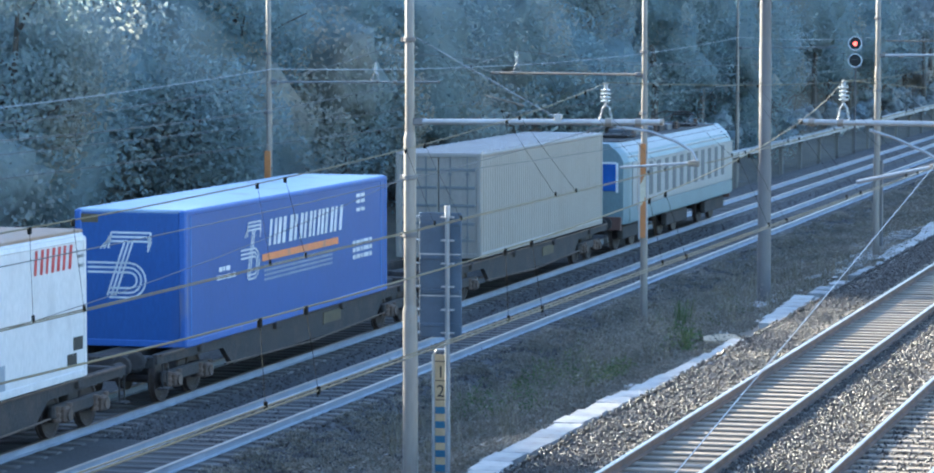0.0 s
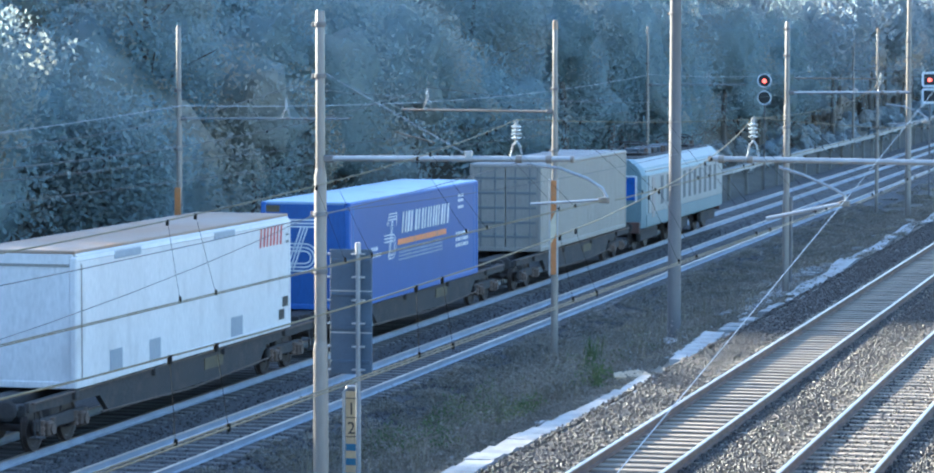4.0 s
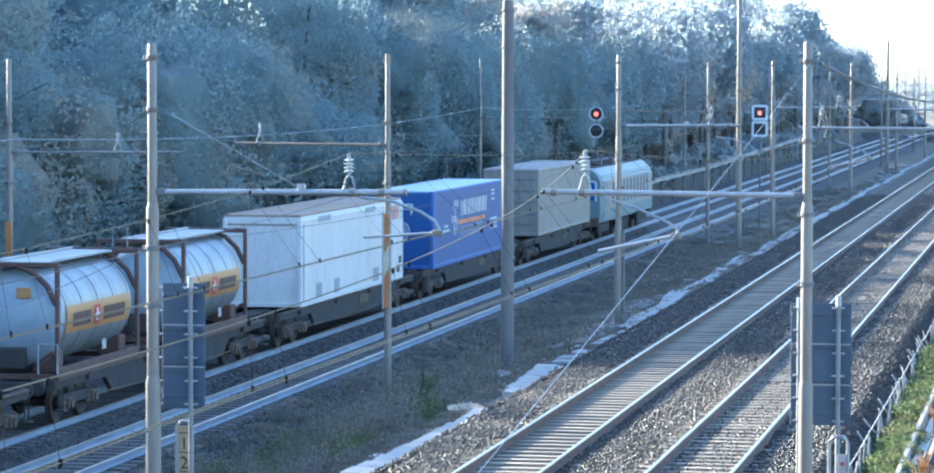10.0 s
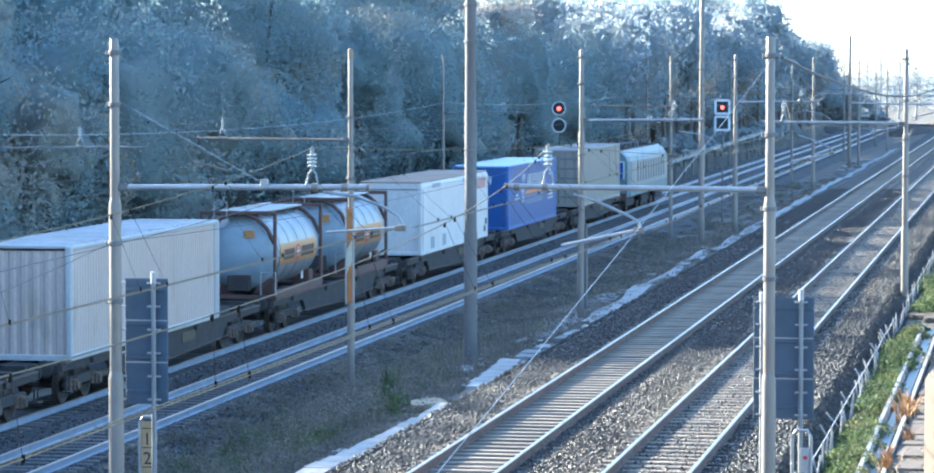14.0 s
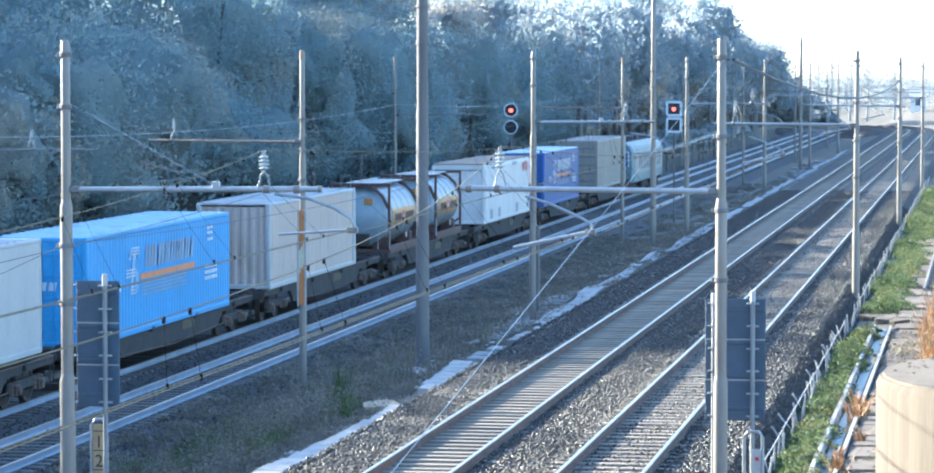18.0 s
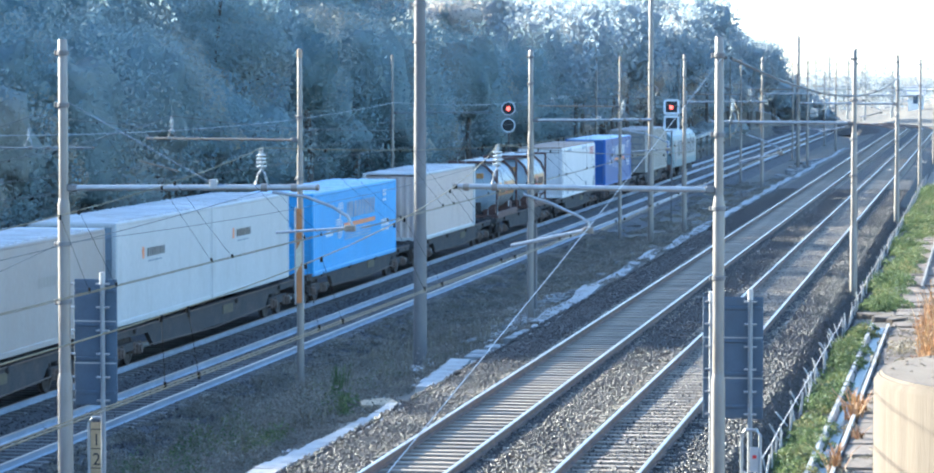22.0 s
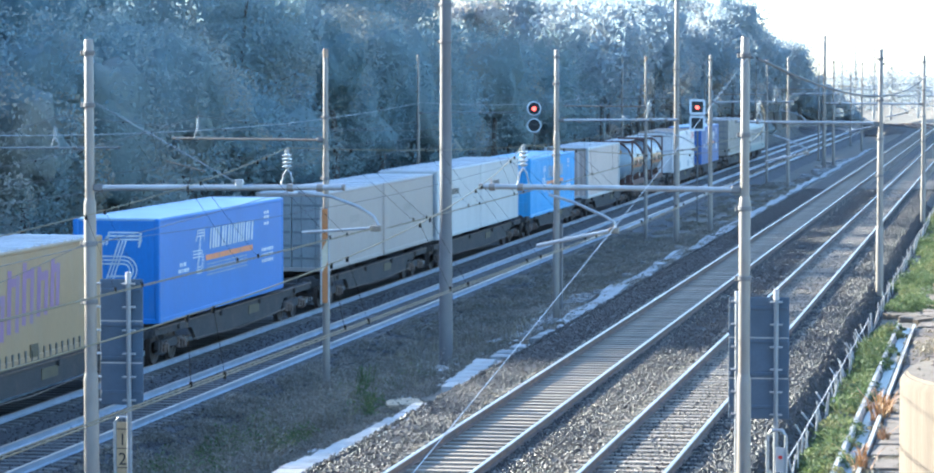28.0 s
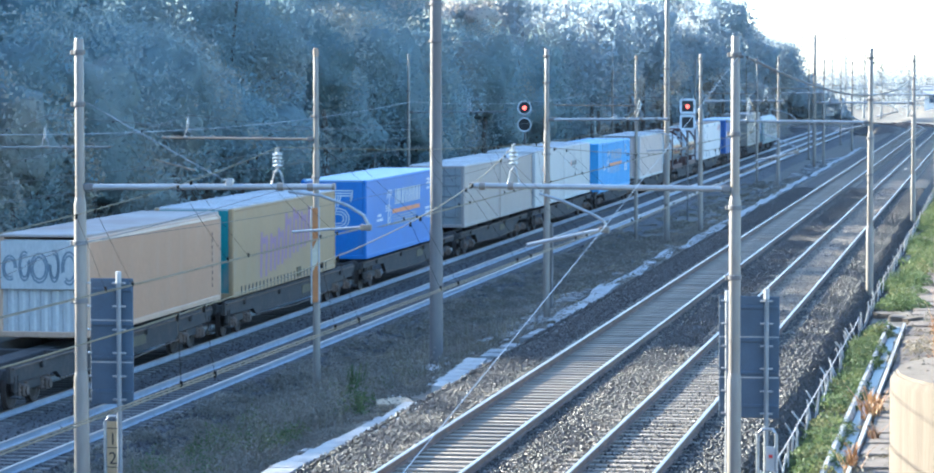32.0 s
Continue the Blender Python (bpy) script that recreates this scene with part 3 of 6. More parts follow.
for i in range(3, 6):
    wire("feeder_wire", span_points(-14.95, SPAN3[i], 8.5, -14.95, SPAN3[i + 1], 8.5, 1.2), 0.01, "thin dark feeder wire", WIRE_D)


# ---- bridge on which the camera stands ----
br = thing("road_bridge", "plain concrete road bridge across the line", "bridge", kind="structure")
part("deck", Geo().box(-45, 30, -9, 1.4, 4.2, 6.55, 0.05), CONC, br)
part("parapet", Geo().box(-45, 30, 1.15, 1.4, 6.55, 7.55, 0.03), CONC, br)
part("parapet", Geo().box(-45, 30, -9, -8.75, 6.55, 7.55, 0.03), CONC, br)
for x in (-30.0, -16.0, 3.0):
    part("pier", Geo().box(x - 0.5, x + 0.5, -7, -0.5, -1.0, 4.2, 0.05), CONC, br)

# ---- train ----
T1 = TRACKS[0][0]
TURNING = []                                 # (wheelset, place along its wagon, radius)
MOVING = []                                  # (thing, start along the line, height)


def travel(t):
    u = t / 16
    return 69.18 * u + 19.86 * u ** 2 - 0.12 * u ** 3 - 0.95 * u ** 4


def on_train(e, offset, z):
    e.matrix_basis = pose(T1, offset, z)
    MOVING.append((e, offset, z))
    return e


DARK_FRAME = mat("dirty_dark_wagon_steel", (0.04, 0.037, 0.036), 0.9, 0.0, col2=(0.058, 0.047, 0.041), scale=1.1, fine=14, bump=0.3, dirt=(0.08, 0.058, 0.045), dirt_amount=0.3)
WHEEL_M = mat("brown_wheel_steel", (0.075, 0.055, 0.045), 0.7, 0.3, scale=4, bump=0.1)
PLATE_Y = mat("dirty_yellow_marking", (0.13, 0.1, 0.05), 0.8, scale=3, fine=20, bump=0.0, dirt=(0.06, 0.05, 0.04), dirt_amount=0.4)


def paint(name, col, rough=0.45, dirt=(0.2, 0.18, 0.16), amount=0.15, **kw):
    return mat(name, col, rough, 0.0, scale=0.6, var=0.12, fine=18, bump=0.05, dirt=dirt, dirt_amount=amount, stretch=(1, 1, 0.35), **kw)


BLUE = paint("deep_blue_paint", (0.03, 0.088, 0.29), dirt=(0.04, 0.08, 0.24), amount=0.1)
BLUE2 = paint("mid_blue_paint", (0.055, 0.18, 0.5), dirt=(0.07, 0.16, 0.38), amount=0.1)
SKYBLUE = paint("bright_sky_blue_paint", (0.12, 0.36, 0.66), dirt=(0.13, 0.3, 0.5), amount=0.1)
WHITE = paint("dirty_white_paint", (0.7, 0.66, 0.63), dirt=(0.47, 0.44, 0.42), amount=0.25)
WHITE2 = paint("cool_white_paint", (0.51, 0.495, 0.47), dirt=(0.38, 0.36, 0.33), amount=0.25)
BEIGE = paint("cream_paint", (0.54, 0.43, 0.365), dirt=(0.35, 0.27, 0.2), amount=0.2)
DARK_END = paint("dark_blue_grey_paint", (0.19, 0.225, 0.26))
RIB_GREY = paint("dull_grey_rib_paint", (0.16, 0.17, 0.175))
END_GREY = paint("stained_grey_end_paint", (0.26, 0.27, 0.27), dirt=(0.18, 0.17, 0.16), amount=0.3)
DARK_RIB = paint("dark_rib_paint", (0.07, 0.07, 0.07))
GREY = paint("grey_box_paint", (0.29, 0.26, 0.225), dirt=(0.22, 0.19, 0.16), amount=0.3)
GREY2 = paint("beige_grey_paint", (0.35, 0.3, 0.265), dirt=(0.3, 0.24, 0.2), amount=0.3)
YELLOW = paint("faded_ochre_paint", (0.34, 0.22, 0.105), dirt=(0.28, 0.2, 0.12), amount=0.35)
ORANGE = paint("faded_orange_paint", (0.43, 0.23, 0.125), dirt=(0.36, 0.22, 0.14), amount=0.3)
TEAL = paint("teal_green_paint", (0.03, 0.2, 0.2))
PURPLE = paint("violet_lettering", (0.25, 0.13, 0.25))
RUST = mat("rusty_brown_frame", (0.13, 0.07, 0.055), 0.7, 0.1, scale=3, bump=0.1)
TANK = mat("brushed_tank_cladding", (0.42, 0.42, 0.42), 0.45, 0.6, scale=0.8, fine=16, bump=0.05, dirt=(0.26, 0.24, 0.23), dirt_amount=0.3, stretch=(0.6, 2, 0.6))
TANK_END = mat("painted_tank_end", (0.36, 0.41, 0.45), 0.45, 0.2, scale=1, bump=0.04)
AMBER = paint("amber_band", (0.5, 0.25, 0.08), dirt=(0.4, 0.22, 0.08), amount=0.2)
RED = paint("red_lettering", (0.5, 0.03, 0.03))
STRIPE = paint("orange_stripe", (0.75, 0.25, 0.08))
LETTER = mat("white_lettering", (0.75, 0.76, 0.77), 0.5, bump=0.0)
LETTER_DULL = mat("dull_pale_lettering", (0.4, 0.44, 0.5), 0.6, bump=0.0)
ROOF_SH = mat("pale_box_roof", (0.5, 0.48, 0.46), 0.5, 0.1, scale=0.6, fine=12, bump=0.06, dirt=(0.33, 0.28, 0.22), dirt_amount=0.3)


BOX_RUST = mat("rust_dusted_cast_steel", (0.15, 0.1, 0.07), 0.85, 0.0, col2=(0.08, 0.058, 0.045), scale=5, fine=30, bump=0.2)


def wagon(offset, length, label="dirty dark flat container wagon with two bogies", deep=False):
    e = on_train(thing("flat_wagon", label, "wagon", "wagons of the goods train"), offset, 0)
    for s in (-1, 1):
        fish = [(0.6, 1.1), (length - 0.6, 1.1), (length - 0.6, 0.9), (length - 4.4, 0.84), (length - 5.0, 0.42), (5.0, 0.42), (4.4, 0.84), (0.6, 0.9)]
        if deep:
            fish = [(0.6, 1.16), (length - 0.6, 1.16), (length - 0.6, 0.74), (length - 4.2, 0.7), (length - 4.6, 0.5), (4.6, 0.5), (4.2, 0.7), (0.6, 0.74)]
        sill = Geo()
        n = len(fish)
        xa, xb = s * 1.1 - 0.06, s * 1.1 + 0.06
        sill.add([(xa, y, z) for y, z in fish] + [(xb, y, z) for y, z in fish],
                 [tuple(range(n)), tuple(reversed(range(n, 2 * n)))] + [(i, (i + 1) % n, n + (i + 1) % n, n + i) for i in range(n)])
        part("side_sill", sill, DARK_FRAME, e, "fish-bellied side sill")
        for k in range(4):
            y = 3.0 + k * (length - 6) / 3
            part("spigot", Geo().box(s * 1.17 - 0.06, s * 1.17 + 0.08, y - 0.14, y + 0.14, 0.92, 1.1, 0.02), DARK_FRAME, e)
        flange = Geo().box(s * 1.17 - 0.05, s * 1.17 + 0.05, 0.7, length - 0.7, 1.06, 1.1, 0.01)
        part("top_flange", flange, BOX_RUST, e, "rust dusted top flange")
        part("brake_rod", Geo().tube([(s * 1.2, 4.4, 0.5), (s * 1.2, length * 0.5, 0.38), (s * 1.2, length - 4.4, 0.5)], 0.02), BOX_RUST, e, "thin brown brake rod")
        for y in (0.75, length - 1.05):
            st = Geo().box(s * 1.2 - 0.12, s * 1.2 + 0.12, y, y + 0.3, 0.36, 0.4, 0.01)
            st.tube([(s * 1.2, y + 0.02, 0.38), (s * 1.2, y + 0.02, 0.9)], 0.018).tube([(s * 1.2, y + 0.28, 0.38), (s * 1.2, y + 0.28, 0.9)], 0.018)
            part("shunter_step", st, DARK_FRAME, e, "small iron step")
    part("air_tank", Geo().lathe((0.62, length * 0.36, 0.62), (0, 1, 0), [(0, 0.05), (0.05, 0.19), (1.15, 0.19), (1.2, 0.05)], 14), BOX_RUST, e, "brown brake air tank", True)
    part("brake_cylinder", Geo().lathe((-0.5, length * 0.6, 0.6), (0, 1, 0), [(0, 0.2), (0.5, 0.2), (0.55, 0.08), (0.9, 0.05)], 14), DARK_FRAME, e, "", True)
    part("brake_plate", Geo().box(1.165, 1.18, length * 0.55, length * 0.55 + 1.3, 0.68, 0.95), PLATE_Y, e, "dirty yellow marking plate")
    part("centre_sill", Geo().box(-0.3, 0.3, 0.4, length - 0.4, 0.7, 1.05, 0.02), DARK_FRAME, e)
    for y in (0.7, length * 0.3, length * 0.5, length * 0.7, length - 0.7):
        part("cross_beam", Geo().box(-1.1, 1.1, y - 0.12, y + 0.12, 0.82, 1.06, 0.02), DARK_FRAME, e)
    for y, s in ((0.6, -1), (length - 0.6, 1)):
        for x in (-0.88, 0.88):
            b = Geo().cyl((x, y, 1.0), (x, y + s * 0.42, 1.0), 0.09, n=10)
            b.lathe((x, y + s * 0.42, 1.0), (0, s, 0), [(0, 0.2), (0.05, 0.22), (0.08, 0.16)], 12)
            part("buffer", b, DARK_FRAME, e, "round dark buffer")
    for y in (2.6, length - 2.6):
        bg = part("bogie", Geo().box(-0.9, 0.9, y - 0.25, y + 0.25, 0.45, 0.8, 0.03).box(-1.08, -0.94, y - 1.35, y + 1.35, 0.42, 0.68, 0.04).box(0.94, 1.08, y - 1.35, y + 1.35, 0.42, 0.68, 0.04), DARK_FRAME, e, "dark welded bogie frame")
        for a in (-0.9, 0.9):
            w = Geo()
            for s in (-1, 1):
                w.lathe((s * 0.69, 0, 0), (s, 0, 0), [(0, 0.49), (0.03, 0.49), (0.035, 0.46), (0.13, 0.46), (0.135, 0.38), (0.1, 0.34), (0.1, 0.16), (0.16, 0.14)], 20)
            w.cyl((-0.95, 0, 0), (0.95, 0, 0), 0.08, n=10)
            TURNING.append((part("wheelset", w, WHEEL_M, bg, "brown steel wheels on an axle"), y + a, 0.46))
            for s in (-1, 1):
                ab = Geo().box(s * 1.08 - 0.12, s * 1.08 + 0.12, y + a - 0.16, y + a + 0.16, 0.32, 0.62, 0.04)
                ab.cyl((s * 1.2, y + a, 0.47), (s * 1.24, y + a, 0.47), 0.12, n=12)
                part("axle_box", ab, BOX_RUST, bg, "rusty brown axle box")
                for q in (-0.27, 0.27):
                    part("spring", Geo().lathe((s * 1.06, y + a + q, 0.36), (0, 0, 1), [(0, 0.09), (0.05, 0.09), (0.06, 0.07), (0.1, 0.07), (0.11, 0.09), (0.16, 0.09), (0.17, 0.07), (0.22, 0.07), (0.23, 0.09), (0.3, 0.09)], 10), BOX_RUST, bg, "brown coil spring")
    return e


def ribbed(L, z0, z1, x, depth, pitch):
    """A wall of trapezoid ribs along y at x, ribs standing inwards by depth."""
    ys, xs, y = [], [], 0.0
    s = 1 if x > 0 else -1
    while y < L:
        for d, q in ((0, 0), (pitch * 0.32, 0), (pitch * 0.5, depth), (pitch * 0.82, depth)):
            if y + d < L:
                ys.append(y + d)
                xs.append(x - s * q)
        y += pitch
    ys.append(L)
    xs.append(x)
    n = len(ys)
    v = [(a, b, z0) for a, b in zip(xs, ys)] + [(a, b, z1) for a, b in zip(xs, ys)]
    return Geo().add(v, [(i, i + 1, n + i + 1, n + i) for i in range(n - 1)])


def box_body(offset, L, H, body, label, side="flat", rear="doors", roof=None, frame_mat=None, end_mat=None, z=1.1, W=2.5, name="freight_container", pitch=0.28, rib_mat=None, rounded=False, deep=0.04):
    """A container or swap body: walls, roof, posts, rails, and the end that faces back along the line."""
    e = on_train(thing(name, label, "container", "containers on the train"), offset, z)
    fm, em = frame_mat or body, end_mat or body
    h = W / 2
    for s in (-1, 1):
        g = ribbed(L - 0.3, 0.16, H - 0.1, s * (h - 0.02), deep, pitch) if side == "ribs" else Geo().box(min(s * (h - 0.06), s * (h - 0.015)), max(s * (h - 0.06), s * (h - 0.015)), 0, L - 0.3, 0.14, H - 0.09, 0.006)
        w = part("side_wall", g, body, e)
        w.matrix_basis = pose(0, 0.15, 0)
        part("bottom_rail", Geo().box(s * (h - 0.06) - 0.06, s * (h - 0.06) + 0.06, 0.1, L - 0.1, 0.0, 0.16, 0.02), fm, e)
        if rounded:
            arc = [(h - 0.2 + 0.2 * math.cos(w), H - 0.2 + 0.21 * math.sin(w)) for w in (0, 0.39, 0.79, 1.18, 1.57)]
            arc = [(s * a, c) for a, c in arc + [(h - 0.25, H - 0.05), (h - 0.08, H - 0.28)]]
            part("top_rail", Geo().sweep(arc if s < 0 else arc[::-1], [(0, 0.1, 0), (0, L - 0.1, 0)]), fm, e, "rounded top edge", True)
        else:
            part("top_rail", Geo().box(s * (h - 0.05) - 0.05, s * (h - 0.05) + 0.05, 0.1, L - 0.1, H - 0.12, H, 0.03), fm, e)
        for y in (0, L - 0.16):
            part("corner_post", Geo().box(s * (h - 0.08) - 0.08, s * (h - 0.08) + 0.08, y, y + 0.16, 0.0, H - 0.12 * rounded, 0.03), fm, e)
    g = Geo().box(-h + 0.05, h - 0.05, 0.05, L - 0.05, H - 0.06, H + 0.015, 0.02)
    if side == "ribs" or (name == "swap_body" and not rounded):
        top = [(0.05, H)]
        for i in range(int((L - 0.6) / 0.62)):
            top += [(0.36 + i * 0.62, H), (0.4 + i * 0.62, H + 0.03), (0.6 + i * 0.62, H + 0.03), (0.64 + i * 0.62, H)]
        top += [(L - 0.05, H)]
        n = len(top)
        g = Geo().add([(x, y, q) for x in (-h + 0.08, h - 0.08) for y, q in top] + [(x, y, H - 0.06) for x in (-h + 0.08, h - 0.08) for y, q in top],
                      [(i, i + 1, n + i + 1, n + i) for i in range(n - 1)] + [(2 * n + k * n + i, 2 * n + k * n + i + 1, k * n + i + 1, k * n + i) for k in (0, 1) for i in range(n - 1)]
                      + [(0, n, 3 * n, 2 * n), (n - 1, 2 * n - 1, 4 * n - 1, 3 * n - 1)])
    part("roof", g, roof or ROOF_SH, e, "pale roof, uneven in tone")
    part("front_wall", Geo().box(-h + 0.1, h - 0.1, L - 0.1, L - 0.04, 0.05, H - 0.05, 0.01), em, e)
    part("floor", Geo().box(-h + 0.05, h - 0.05, 0.05, L - 0.05, 0.02, 0.12), DARK_FRAME, e)
    if rear == "doors":
        for s in (-1, 1):
            a, b = sorted((s * 0.015, s * (h - 0.15)))
            d = part("door", Geo().box(a, b, 0.02, 0.08, 0.14, H - 0.14, 0.012), em, e)
            for u in (0.35, 0.85):
                r = Geo().cyl((s * u, 0.0, 0.12), (s * u, 0.0, H - 0.1), 0.018, n=6)
                for q in (0.2, 0.5, 0.8):
                    r.box(s * u - 0.05, s * u + 0.05, -0.01, 0.03, H * q - 0.03, H * q + 0.03)
                part("locking_bar", r, rib_mat or fm, d, "upright locking bar")
            for q in ((0.17, 0.33, 0.5, 0.67, 0.84) if rib_mat else (0.25, 0.45, 0.65, 0.84)):
                part("door_rib", Geo().box(a + 0.03, b - 0.03, 0.0, 0.03, H * q - 0.04, H * q + 0.04, 0.01), rib_mat or em, d)
        part("end_header", Geo().box(-h + 0.1, h - 0.1, 0.0, 0.12, H - 0.14, H - 0.02, 0.02), fm, e)
    elif rear == "ribs":
        g = ribbed(W - 0.3, 0.14, H - 0.12, 0.04, 0.04, 0.3)
        r = part("end_wall", g, em, e)
        r.matrix_basis = pose(W / 2 - 0.15, 0.08, 0, 0, 0, 90)
    else:
        part("end_wall", Geo().box(-h + 0.1, h - 0.1, 0.03, 0.09, 0.05, H - 0.06, 0.01), em, e)
    part("end_sill", Geo().box(-h + 0.1, h - 0.1, 0.0, 0.12, 0.0, 0.15, 0.02), fm, e)
    return e


def emblem(e, size, cx, cz, axis, lift, name="emblem"):
    """A white emblem of three parallel strokes: a bar, a slanting stem and a bow."""
    g = Geo()
    k = size / 10
    for i in range(3):
        o = (i - 1) * 0.55 * k
        g.strip([(cx - 2.2 * k + o, cz + 2.4 * k), (cx - 1.5 * k + o * 0.5, cz + 3.9 * k + o), (cx + 4.2 * k, cz + 3.9 * k + o), (cx + 3.7 * k, cz + 2.6 * k + o)], 0.26 * k, axis, lift)
        g.strip([(cx + 1.1 * k + o, cz + 3.2 * k), (cx - 1.3 * k + o, cz - 3.6 * k)], 0.26 * k, axis, lift)
        r = (2.2 - (i * 0.6)) * k
        bow = [(cx - 4.5 * k, cz + r - 1.6 * k), (cx + 1.2 * k, cz + r - 1.6 * k)]
        bow += [(cx + 1.2 * k + r * math.sin(w), cz - 1.6 * k + r * math.cos(w)) for w in (0.4, 0.8, 1.2, 1.57, 1.95, 2.35, 2.75)]
        bow += [(cx + 1.2 * k, cz - 1.6 * k - r), (cx - 1.6 * k, cz - 1.6 * k - r)]
        g.strip(bow, 0.26 * k, axis, lift)
    part(name, g, LETTER, e, "white three-stroke emblem")


def bars(e, y0, z0, widths, h, lift, material, name="lettering", slant=0.0, gap=0.09):
    """Plain bars where a brand name stands, one for each letter."""
    fine, g, y = h < 0.15, Geo(), y0
    for w in widths:
        if not fine:
            g = Geo()
        strokes = ((0.0, w),) if fine or w < 0.25 else ((0.0, 0.3 * w), (0.66 * w, w))
        for a, b in strokes:
            g.add([(lift, y + a, z0), (lift, y + b, z0), (lift, y + b + slant, z0 + h), (lift, y + a + slant, z0 + h)], [(0, 1, 2, 3)])
        y += w + gap
        if not fine:
            part("letter_bar", g, material, e, "plain bar in place of a painted letter")
    if fine:
        part(name, g, material, e, "rows of fine plain bars")["kind"] = "stuff"


def livery(e, L, H, scale=1.0, letters=LETTER):
    x = 1.2545
    emblem(e, 1.5 * scale, L * 0.285, H * 0.59, "x", x)
    bars(e, L * 0.365, H * 0.615, (0.48, 0.2, 0.7, 0.58, 0.52, 0.48, 0.18, 0.57, 0.57), H * 0.205, x, letters, slant=0.14, gap=0.11)
    part("stripe", Geo().add([(x, L * 0.335, H * 0.505), (x, L * 0.72, H * 0.505), (x, L * 0.72, H * 0.56), (x, L * 0.335, H * 0.56)], [(0, 1, 2, 3)]), STRIPE, e, "orange stripe")
    for q in (0.455, 0.42, 0.385, 0.35):
        bars(e, L * 0.345, H * q, [0.11] * 30, H * 0.018, x, LETTER_DULL, gap=0.05, name="small_lettering")
    for q in (0.46, 0.4, 0.34):
        bars(e, L * 0.8, H * q, (0.2, 0.3, 0.16, 0.4, 0.2), H * 0.035, x, LETTER, gap=0.06, name="small_lettering")
    for q in (0.86, 0.81, 0.74):
        bars(e, L * 0.82, H * q, (0.3, 0.3), H * 0.03, x, LETTER, gap=0.05, name="small_lettering")
    bars(e, L * 0.14, H * 0.5, (0.2, 0.12, 0.25), H * 0.035, x, LETTER, gap=0.05, name="small_lettering")
    bars(e, L * 0.13, H * 0.44, (0.3, 0.2, 0.3, 0.2), H * 0.035, x, LETTER, gap=0.05, name="small_lettering")


def train():
    for a, b in ((78.2, 19.8), (57.4, 20.2), (36.9, 20.0), (16.4, 19.9), (-4.6, 20.4), (-25.6, 20.4), (-49.9, 23.6), (-70.6, 20.2), (-91.4, 20.2), (-111.9, 20.0), (-132.4, 20.0)):
        wagon(a, b, deep=a < -100, label="dirty dark container wagon with deep plate side sills" if a < -100 else "dirty dark flat container wagon with two bogies")
    box_body(82.0, 14.5, 2.95, GREY, "grey ribbed freight container with locking bars on its end", "ribs", "doors", roof=GREY2, z=1.15, pitch=0.24, deep=0.02, rib_mat=RIB_GREY)
    # Posts and rails are a lighter blue than the walls.
    e = box_body(59.4, 13.9, 2.87, BLUE, "deep blue freight container with white emblem and orange stripe", "flat", "plain", roof=paint("pale_blue_roof", (0.36, 0.46, 0.6), 0.35), frame_mat=paint("lighter_blue_paint", (0.05, 0.12, 0.38)), z=1.08)
    livery(e, 13.9, 2.87)
    emblem(e, 1.65, -0.22, 1.66, "y", 0.024)
    part("yellow_tag", Geo().box(-1.12, -0.72, 0.02, 0.027, 2.6, 2.78), PLATE_Y, e, "small yellow corner label")
    for y in (0.3, 13.4):
        part("panel_seam", Geo().box(1.235, 1.243, y, y + 0.05, 0.15, 2.75), BLUE2, e, "upright seam beside the corner post")
    e = box_body(39.8, 14.4, 2.82, WHITE, "dirty white swap body with rounded top edges and red lettering", "flat", "plain", roof=mat("orange_brown_roof", (0.34, 0.25, 0.18), 0.7, 0.0, col2=(0.33, 0.19, 0.1), scale=0.5, bump=0.05), frame_mat=WHITE, z=1.12, name="swap_body", rounded=True)
    bars(e, 11.95, 2.12, (0.4, 0.4, 0.14, 0.42), 0.46, 1.242, RED, slant=0.08, gap=0.12)
    for y, w in ((2.2, 1.6), (8.6, 1.5)):
        part("grey_patch", Geo().box(1.2, 1.25, y, y + w, 2.52, 2.7, 0.02), paint("grey_edge_patch", (0.33, 0.36, 0.4)), e, "grey patch on the rounded top edge")
    for z in (2.3, 2.12):
        bars(e, 14.0, z, (0.1, 0.06, 0.08), 0.06, 1.242, DARK_RIB, gap=0.03, name="small_lettering")
    part("door_seal", Geo().box(1.235, 1.247, 0.3, 0.35, 0.1, 2.55), GREY, e, "dark seal beside the corner post")
    part("end_seal", Geo().box(-1.1, 1.1, 0.01, 0.04, 2.5, 2.56), GREY, e, "dark seal along the end's top")
    for y, w in ((1.9, 0.75), (4.3, 0.7), (9.8, 0.85)):
        part("dark_patch", Geo().box(1.236, 1.24, y, y + w, 0.16, 0.62), paint("grey_patch", (0.3, 0.32, 0.35)), e, "grey lifting plate")
    for z in (0.25, 0.55):
        part("dark_patch", Geo().box(1.236, 1.24, 13.2 + z, 13.65 + z, z, z + 0.25), BLACK, e, "small dark plate")
    for o in (27.4, 17.1):
        tank(o)
    e = box_body(-3.5, 13.8, 2.82, BEIGE, "cream ribbed freight container with white posts", "ribs", "ribs", frame_mat=WHITE2, z=1.1, pitch=0.22, deep=0.014)
    for y in (13.3, 13.45):
        part("door_post", Geo().box(1.2, 1.262, y, y + 0.07, 0.02, 2.8, 0.015), WHITE2, e, "white upright post at the front end")
